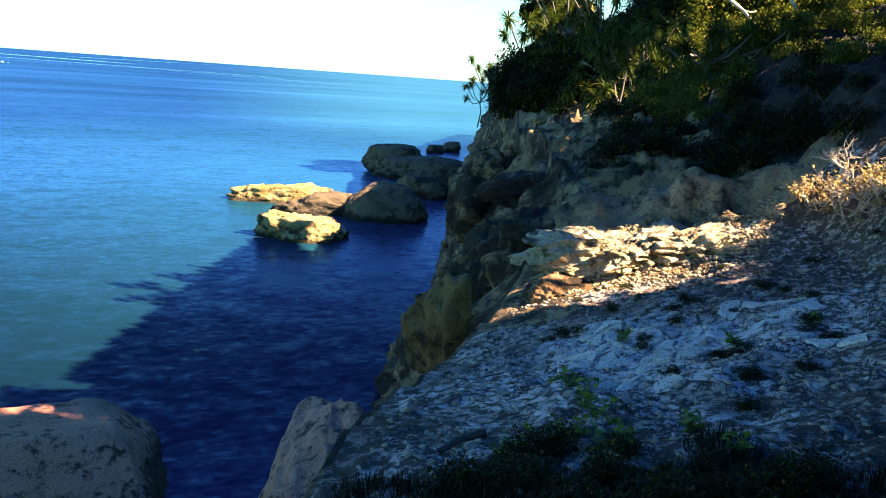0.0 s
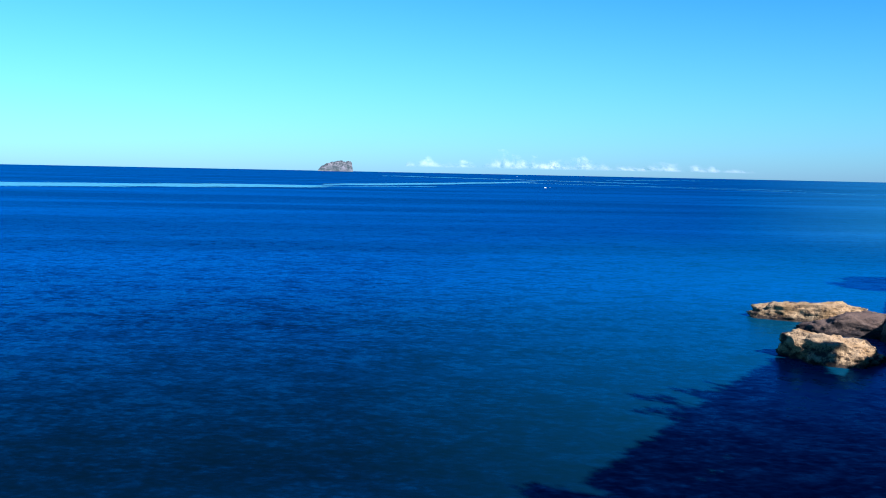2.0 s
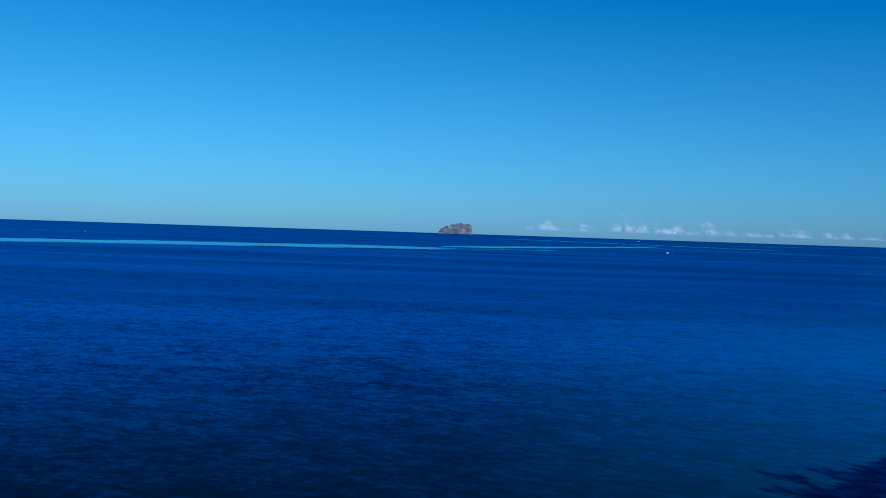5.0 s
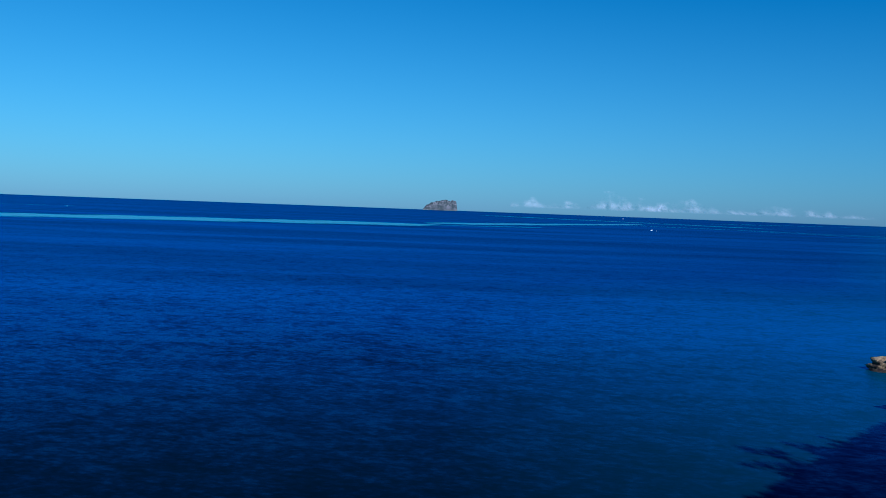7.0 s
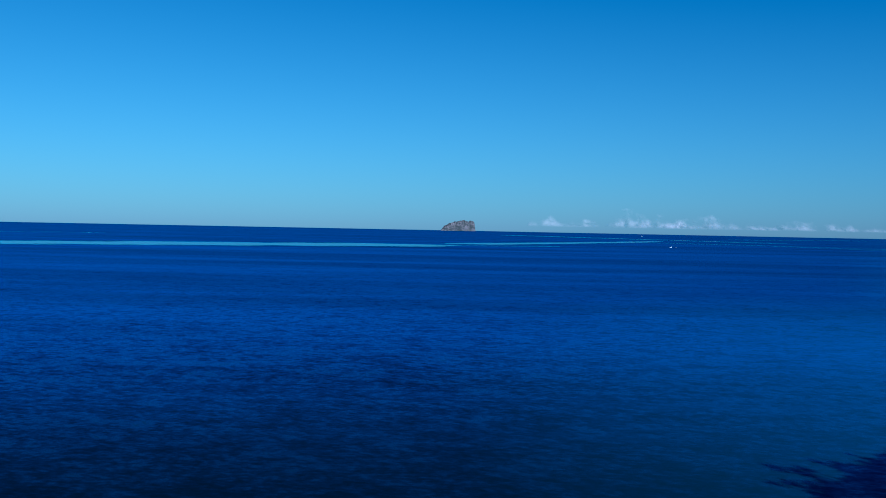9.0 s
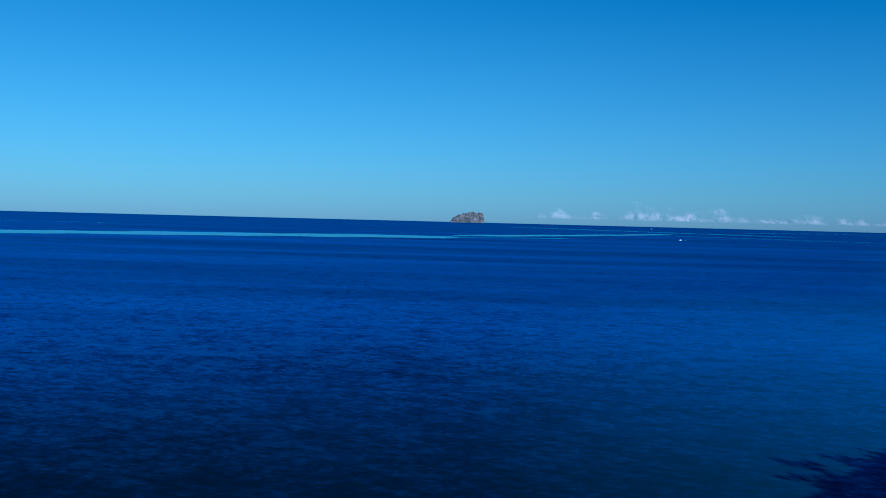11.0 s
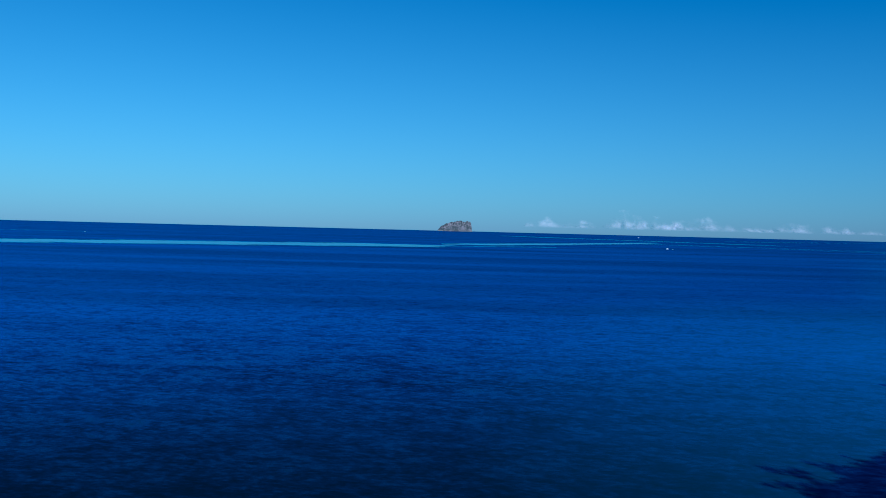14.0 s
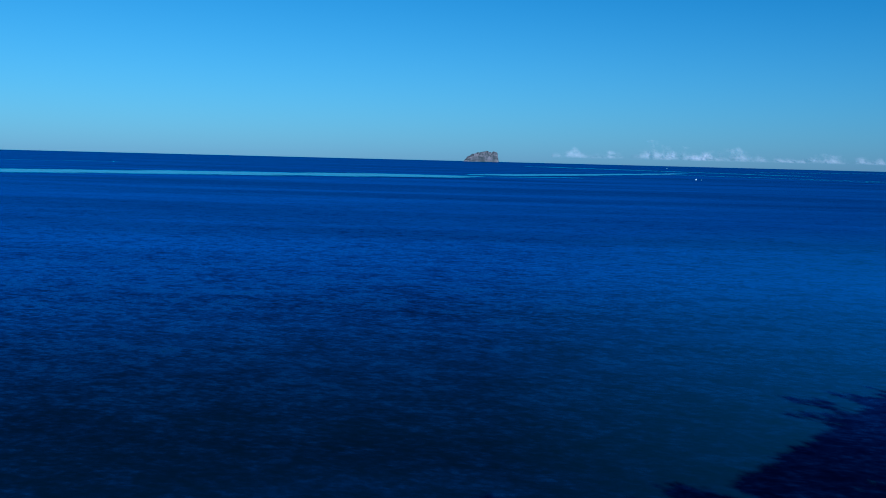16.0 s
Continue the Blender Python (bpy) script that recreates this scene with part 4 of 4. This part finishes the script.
def grass(name, label, s0, n0, seed, low, high, material):
    """Blades of grass at arrays of places on the ground."""
    gen = np.random.RandomState(seed)
    count = len(s0)
    foot = np.stack([s0 * ALONG[0] + n0 * INLAND[0], s0 * ALONG[1] + n0 * INLAND[1], rises(s0, n0) - 0.01], 1)
    a, lean, size = gen.uniform(0, 6.283, count), gen.uniform(0.05, 0.8, count), gen.uniform(low, high, count)
    d = np.stack([np.cos(a) * lean, np.sin(a) * lean, np.ones(count)], 1)
    d /= np.linalg.norm(d, axis=1, keepdims=True)
    side = np.stack([-np.sin(a), np.cos(a), np.zeros(count)], 1) * gen.uniform(0.0018, 0.004, count)[:, None]
    mid = foot + d * (size * 0.55)[:, None]
    tip = foot + d * size[:, None]
    tip[:, 2] -= lean * size * 0.35
    verts = np.stack([foot - side, foot + side, mid - side * 0.7, mid + side * 0.7, tip], 1).reshape(-1, 3)
    base = np.arange(count)[:, None] * 5
    tris = np.concatenate([base + np.array(t) for t in ((0, 1, 3), (0, 3, 2), (2, 3, 4))], 1).reshape(-1, 3)
    return tagged(new(name, tri_mesh(name, verts, tris, material)), label, "grass", kind="stuff")


# grass kept near black so that its colour carries the ledge's shade
GRASS = leaf_material("shaded_grass", (0.004, 0.006, 0.003), (0.010, 0.014, 0.005), (0.07, 0.05, 0.02))
gen = np.random.RandomState(5)
gs, gn = gen.uniform(1.6, 5.6, 70000), gen.uniform(-0.6, 4.6, 70000)
near = 4.7 - 0.16 * gn + 0.5 * fbm(gs * 1.3, gn * 1.3, 0.0, 91, 3)
thick = gen.uniform(0, 1, 70000) < 0.30 + 0.70 * (fbm(gs * 3, gn * 3, 0.0, 92, 2) > -0.1)
keep = (gs < near) & thick
grass("grass", "matted grass at the near side of the ledge, darkened for shade", gs[keep], gn[keep], 6, 0.04, 0.17, GRASS)
count = 110
ts, tn = gen.uniform(4.8, 11, count), gen.uniform(0.4, 5.2, count)
pick = gen.randint(0, count, 9000)
grass("grass", "sparse tufts of grass on the cracked ledge, darkened for shade", ts[pick] + gen.normal(0, 0.10, 9000), tn[pick] + gen.normal(0, 0.13, 9000), 7, 0.015, 0.06, GRASS)

# ---- loose stones on the ledge ----
def chip_mesh(seed, flat):
    bm = bmesh.new()
    bmesh.ops.create_icosphere(bm, subdivisions=1, radius=1.0)
    rng = random.Random(seed)
    for v in bm.verts:
        v.co *= rng.uniform(0.65, 1.15)
        v.co.z *= flat
    me = bpy.data.meshes.new("stone")
    bm.to_mesh(me)
    bm.free()
    me.materials.append(CHIP)
    return me


CHIP = plain("pale_stone", (0.30, 0.225, 0.18), 0.95, 0.5, 2.0, 0.05)
CHIPS = [chip_mesh(40 + k, (0.3, 0.45, 0.22, 0.6)[k % 4]) for k in range(8)]
rng = random.Random(15)
for k in range(290):
    s0 = rng.uniform(4.6, 11.5)
    n0 = float(station(s0, 1)) + rng.uniform(0.3, 5.0)
    size = 0.02 + 0.055 * rng.random() ** 2.5
    ob = part("stone", CHIPS[k % 8], land)
    ob.matrix_basis = Matrix.Translation(shore(s0, n0, size * 0.1)) @ Euler((rng.uniform(-0.2, 0.2), rng.uniform(-0.2, 0.2), rng.uniform(0, 6.28))).to_matrix().to_4x4() @ Matrix.Diagonal((size * rng.uniform(0.8, 1.5), size, size, 1))

# ---- rubble of broken limestone about the scarp ----
def rubble(name, label, count, seed, s_range, n_range, small, large, material):
    gen = np.random.RandomState(seed)
    bm = bmesh.new()
    bmesh.ops.create_icosphere(bm, subdivisions=1, radius=1.0)
    unit, tri = np.array([v.co[:] for v in bm.verts]), np.array([[v.index for v in g.verts] for g in bm.faces])
    bm.free()
    s0 = gen.uniform(*s_range, count)
    n0 = station(s0, 1) + gen.uniform(*n_range, count)
    size = small + (large - small) * gen.uniform(0, 1, count) ** 3
    z0 = rises(s0, n0)
    foot = np.stack([s0 * ALONG[0] + n0 * INLAND[0], s0 * ALONG[1] + n0 * INLAND[1], z0 + size * 0.15], 1)
    shape = unit[None] * gen.uniform(0.45, 1.25, (count, len(unit), 1)) * gen.uniform(0.5, 1.6, (count, 1, 3)) * np.array((1, 1, 0.55))
    verts = (foot[:, None] + shape * size[:, None, None]).reshape(-1, 3)
    tris = (np.arange(count)[:, None, None] * len(unit) + tri[None]).reshape(-1, 3)
    return tagged(new(name, tri_mesh(name, verts, tris, material)), label, "rubble", kind="stuff")


rubble("rubble", "broken limestone rubble about the low scarp", 4500, 3, (10.7, 12.3), (0.25, 3.4), 0.006, 0.045, OUTCROP)
rubble("rubble", "small stones strewn over the cracked ledge", 6000, 4, (4.2, 11.0), (0.25, 5.2), 0.005, 0.034, CHIP)
rubble("rubble", "stones on the sandy slope", 2200, 5, (14, 26), (0.25, 2.4), 0.008, 0.06, SAND)

# ---- dead twigs and leaf litter ----
def litter(count, seed, s_range, n_range, short, long):
    """Thin three-sided twigs lying on the ground."""
    gen = np.random.RandomState(seed)
    s0 = gen.uniform(*s_range, count)
    n0 = station(s0, 1) + gen.uniform(*n_range, count)
    keep = fbm(s0 * 1.1, n0 * 1.1, 0.0, seed + 2, 3) > gen.uniform(-0.5, 0.5, count)
    s0, n0 = s0[keep], n0[keep]
    count = len(s0)
    a, size = gen.uniform(0, 6.283, count), short + (long - short) * gen.uniform(0, 1, count) ** 3
    thick = 0.0035 + 0.02 * size * gen.uniform(0.3, 1.0, count)
    rings = []
    for q in (-0.5, 0.1, 0.5):
        bend = 0.15 * size * (0.25 - q * q) * np.sin(a * 7)
        ps, pn = s0 + np.cos(a) * size * q - np.sin(a) * bend, n0 + np.sin(a) * size * q + np.cos(a) * bend
        z = rises(ps, pn) + thick * 0.4
        for turn in (0.5, 2.6, 4.7):
            off = thick * math.cos(turn)
            qs, qn = ps - np.sin(a) * off, pn + np.cos(a) * off
            rings.append(np.stack([qs * ALONG[0] + qn * INLAND[0], qs * ALONG[1] + qn * INLAND[1], z + thick * math.sin(turn)], 1))
    verts = np.stack(rings, 1).reshape(-1, 3)
    tri = []
    for r in (0, 3):
        for j in range(3):
            k = (j + 1) % 3
            tri.extend(((r + j, r + k, r + 3 + k), (r + j, r + 3 + k, r + 3 + j)))
    tris = (np.arange(count)[:, None, None] * 9 + np.array(tri)[None]).reshape(-1, 3)
    return tagged(new("litter", tri_mesh("litter", verts, tris, DARKWOOD)), "dark dead twigs and litter strewn over the ledge", "litter", kind="stuff")


litter(3000, 21, (4.4, 11.6), (0.2, 5.4), 0.02, 0.22)

# ---- calm slicks far out on the water ----
def slick(a, b, width_a, width_b, bow, seed, strength=1.0):
    """A long ragged streak of calmer water from a to b."""
    a, b = np.array(a, float), np.array(b, float)
    q = np.linspace(0, 1, 160)[:, None]
    along = (b - a) / np.linalg.norm(b - a)
    across = np.array((-along[1], along[0]))
    mid = a + (b - a) * q + across * bow * np.sin(q * np.pi)
    wide = (width_a + (width_b - width_a) * q) * (1 + 0.18 * fbm(q * 18, 0.0, 0.0, seed, 4)) * np.minimum(1, np.minimum(q, 1 - q) * 14)
    rows = [np.concatenate([mid + across * wide * c, np.full((160, 1), 0.03)], 1) for c in (-0.5, 0, 0.5)]
    me = grid_mesh("slick", np.stack(rows, 1), CALM)
    index = np.zeros(len(me.loops), np.int32)
    me.loops.foreach_get("vertex_index", index)
    uv = np.stack([np.full(len(index), strength), (index % 3) / 2.0], 1)
    me.uv_layers.new(name="across").data.foreach_set("uv", uv.reshape(-1).astype(np.float32))
    ob = new("slick", me)
    return tagged(ob, "pale streak of calm water on the sea", "water", "calm streaks", "structure")


slick((-330, 190), (8, 445), 95, 75, 8, 1)
slick((0, 470), (205, 860), 45, 22, -10, 2, 1.0)
slick((60, 470), (0, 425), 12, 4, 0, 3)
slick((90, 1400), (330, 850), 70, 46, 0, 4, 0.75)
slick((157, 730), (330, 560), 26, 12, 6, 5, 0.55)
slick((230, 640), (300, 420), 16, 10, 5, 6, 0.25)
slick((-420, 560), (-250, 680), 26, 8, 4, 7, 0.5)
slick((420, 1300), (900, 1900), 90, 60, 20, 8, 0.3)


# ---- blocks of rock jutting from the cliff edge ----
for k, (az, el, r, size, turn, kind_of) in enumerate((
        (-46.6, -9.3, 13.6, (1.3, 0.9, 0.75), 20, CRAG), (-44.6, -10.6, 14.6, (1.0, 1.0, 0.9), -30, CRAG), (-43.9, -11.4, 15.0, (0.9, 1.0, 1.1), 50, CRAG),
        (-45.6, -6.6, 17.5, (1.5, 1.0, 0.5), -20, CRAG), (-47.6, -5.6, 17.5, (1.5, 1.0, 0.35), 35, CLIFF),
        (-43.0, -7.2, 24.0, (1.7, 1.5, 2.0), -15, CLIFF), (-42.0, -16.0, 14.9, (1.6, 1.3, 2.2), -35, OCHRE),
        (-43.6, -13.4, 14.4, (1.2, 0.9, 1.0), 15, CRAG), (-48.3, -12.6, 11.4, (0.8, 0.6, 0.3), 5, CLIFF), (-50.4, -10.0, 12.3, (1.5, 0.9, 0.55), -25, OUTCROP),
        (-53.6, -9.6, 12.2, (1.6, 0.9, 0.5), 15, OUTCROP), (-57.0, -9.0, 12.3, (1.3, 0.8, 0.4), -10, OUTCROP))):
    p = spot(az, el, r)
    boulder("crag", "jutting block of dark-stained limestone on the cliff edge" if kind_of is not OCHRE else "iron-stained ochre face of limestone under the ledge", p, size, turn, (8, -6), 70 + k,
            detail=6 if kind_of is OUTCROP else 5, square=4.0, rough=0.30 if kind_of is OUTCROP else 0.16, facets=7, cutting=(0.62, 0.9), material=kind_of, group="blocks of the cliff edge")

# ---- boats ----
def boat(at, turn, length, cabin):
    root = empty("boat", Matrix.Translation((at[0], at[1], 0.0)) @ Matrix.Rotation(turn, 4, "Z"))
    tagged(root, "small white fishing boat far out on the sea", "boat", "boats")
    n, v, f = 9, [], []
    for i in range(n):
        q = i / (n - 1)
        w = length * 0.17 * math.sin(math.pi * (0.12 + 0.88 * q) * 0.98) ** 0.6 + 0.02
        x, sheer = (q - 0.5) * length, length * (0.13 + 0.09 * (1 - q) ** 2)
        v.extend((Vector((x, -w, sheer)), Vector((x, -w * 0.6, -0.1)), Vector((x, w * 0.6, -0.1)), Vector((x, w, sheer))))
    for i in range(n - 1):
        for j in range(3):
            o = i * 4 + j
            f.append((o, o + 1, o + 5, o + 4))
        f.append((i * 4 + 3, i * 4, i * 4 + 4, i * 4 + 7))
    f.extend(((0, 3, 2, 1), (n * 4 - 4, n * 4 - 3, n * 4 - 2, n * 4 - 1)))
    part("hull", mesh_of("hull", v, f, BOAT_WHITE, False), root)
    if cabin:
        bm = bmesh.new()
        bmesh.ops.create_cube(bm, size=1.0)
        bmesh.ops.bevel(bm, geom=bm.edges[:], offset=0.1, segments=2, affect="EDGES")
        me = bpy.data.meshes.new("cabin")
        bm.to_mesh(me)
        bm.free()
        me.materials.append(BOAT_WHITE)
        house = part("cabin", me, root, "", Matrix.Translation((length * 0.05, 0, length * 0.26)) @ Matrix.Diagonal((length * 0.3, length * 0.2, length * 0.22, 1)))
        for side in (-1, 1):
            pane = bpy.data.meshes.new("window")
            bm = bmesh.new()
            bmesh.ops.create_cube(bm, size=1.0)
            bmesh.ops.transform(bm, matrix=Matrix.Translation((0, side * 0.5, 0.15)) @ Matrix.Diagonal((0.6, 0.03, 0.3, 1)), verts=bm.verts[:])
            bm.to_mesh(pane)
            bm.free()
            pane.materials.append(DARKWOOD)
            part("window", pane, house, "dark cabin window")


boat((125, 499), 0.3, 1.5, True)
boat((127.4, 497), 0.2, 0.6, False)
boat((-257, 646), 1.2, 1.2, False)
boat((425, 1950), 0.1, 3.5, False)


# ---- clouds low over the horizon ----
def cloud_material():
    m, nt, bsdf = nodes_of("cloud")
    puffs = tex(nt, "Noise", 0.017, where(nt, (0.9, 0.1, 1.15)), Detail=5, Roughness=0.5).outputs["Fac"]
    tc = nt.nodes.new("ShaderNodeTexCoord")
    sep = nt.nodes.new("ShaderNodeSeparateXYZ")
    nt.links.new(tc.outputs["Generated"], sep.inputs[0])
    side = math_node(nt, "ABSOLUTE", math_node(nt, "SUBTRACT", sep.outputs[0], 0.5))
    # thick and level below, heaped and torn above, thin at both ends
    thick = math_node(nt, "SUBTRACT", 0.50, math_node(nt, "ADD", math_node(nt, "MULTIPLY", sep.outputs[2], 0.55), math_node(nt, "MULTIPLY", side, 0.50)))
    body = math_node(nt, "ADD", thick, math_node(nt, "MULTIPLY", math_node(nt, "SUBTRACT", puffs, 0.5), 1.15))
    a = map_range(nt, body, 0.04, 0.52, 0.0, 0.17)
    a = math_node(nt, "MULTIPLY", a, map_range(nt, math_node(nt, "ADD", sep.outputs[2], math_node(nt, "MULTIPLY", puffs, 0.12)), 0.02, 0.30))
    bsdf.inputs["Base Color"].default_value = (0.85, 0.80, 0.80, 1)
    bsdf.inputs["Roughness"].default_value = 1.0
    bsdf.inputs["Specular IOR Level"].default_value = 0.0
    nt.links.new(a, bsdf.inputs["Alpha"])
    return m


CLOUD = cloud_material()


def cloud(az, width, height, seed, base=0.36):
    """A heap of small cumulus: width and height in degrees seen from the shore."""
    far = 4700.0
    deg = far * math.pi / 180
    a, b = np.linspace(-1, 1, 60)[:, None], np.linspace(0, 1, 26)[None, :]
    lump = 1 + 0.25 * fbm(a * 3.0, b * 2.0, 0.0, seed, 4)
    x = a * width * deg * 0.62 * np.sqrt(1 - 0.45 * b)
    z = b * height * deg * 1.15 * (0.6 + 0.4 * lump)
    y = -60 * np.sqrt(np.clip(1 - a * a, 0, 1)) * np.sqrt(1 - 0.9 * b) * lump
    ob = new("cloud", grid_mesh("cloud", np.stack(np.broadcast_arrays(x, y, z), -1), CLOUD))
    t = radians(az)
    ob.matrix_basis = Matrix.Translation((-math.sin(t) * far, math.cos(t) * far, base * deg)) @ Matrix.Rotation(t, 4, "Z")
    tagged(ob, "low white fair-weather cloud over the horizon", "cloud", "clouds on the horizon")


for k, (az, width, height) in enumerate(((-6.6, 2.4, 0.62), (-8.6, 2.2, 0.50), (-11.5, 2.4, 1.05), (-13.3, 2.6, 0.80), (-14.6, 1.8, 0.62), (-16.5, 2.6, 0.78), (-18.9, 2.2, 0.42),
                                         (-21.2, 2.2, 0.55), (-23.4, 1.8, 0.42), (-25.4, 2.0, 0.38))):
    cloud(az, width, height, 200 + k)

# ---- cracked plates of bleached limestone on the middle of the ledge ----
CHALK = rock_material("bleached_plate", (0.66, 0.60, 0.53), (0.46, 0.40, 0.34), (0.07, 0.06, 0.05), 0.40, 2.6, 0.7)


def cell_outline(points, k, reach):
    """The part of a square round point k that lies nearer to it than to its neighbours."""
    c = points[k]
    ring = [c + np.array(o) * reach for o in ((-1, -1), (1, -1), (1, 1), (-1, 1))]
    for j in np.argsort(((points - c) ** 2).sum(1))[1:14]:
        d = points[j] - c
        half = d @ (c + d / 2)
        kept = []
        for a, b in zip(ring, ring[1:] + ring[:1]):
            fa, fb = a @ d - half, b @ d - half
            if fa <= 0:
                kept.append(a)
            if fa * fb < 0:
                kept.append(a + (b - a) * fa / (fa - fb))
        ring = kept
        if len(ring) < 3:
            return []
    return ring


gen = np.random.RandomState(88)
gs, gn = np.meshgrid(np.arange(6.0, 9.4, 0.20), np.arange(0.4, 3.4, 0.20))
seeds = np.stack([gs.ravel(), gn.ravel()], 1) + gen.uniform(-0.095, 0.095, (gs.size, 2))
for k in range(len(seeds)):
    s0, n0 = seeds[k]
    bare = 0.5 * float(fbm(np.array(s0 * 1.3), np.array(n0 * 1.3), 0.0, 66, 3)) + 1.0 - math.hypot((s0 - 7.6) / 1.35, (n0 - 1.8) / 1.15)
    ring = cell_outline(seeds, k, 0.3)
    if bare < gen.uniform(-0.1, 0.4) or len(ring) < 3 or n0 < station(s0, 1) + 0.5:
        continue
    out = []
    for a, b in zip(ring, ring[1:] + ring[:1]):
        out.extend((a, (a + b) / 2 + gen.uniform(-0.02, 0.02, 2)))
    shrink = gen.uniform(0.80, 0.95)
    lift, tip = gen.uniform(0.006, 0.022), gen.uniform(-0.05, 0.05, 2)
    top = [seeds[k] + (p - seeds[k]) * shrink for p in out]
    verts, faces = [], []
    rim = np.array(top)
    under = rises(rim[:, 0], rim[:, 1])
    for scale, drop in ((0.93, 0.0), (1.0, 0.008), (1.0, 0.06)):
        for p, base in zip(top, under):
            q = seeds[k] + (p - seeds[k]) * scale
            z = float(base) + lift - drop + float((q - seeds[k]) @ tip)
            verts.append(Vector((q[0] * ALONG[0] + q[1] * INLAND[0], q[0] * ALONG[1] + q[1] * INLAND[1], z)))
    n = len(top)
    faces.append(tuple(range(n)))
    for r in (0, n):
        for j in range(n):
            faces.append((r + j, r + (j + 1) % n, r + n + (j + 1) % n, r + n + j))
    part("plate", mesh_of("plate", verts, faces, CHALK, False), land)
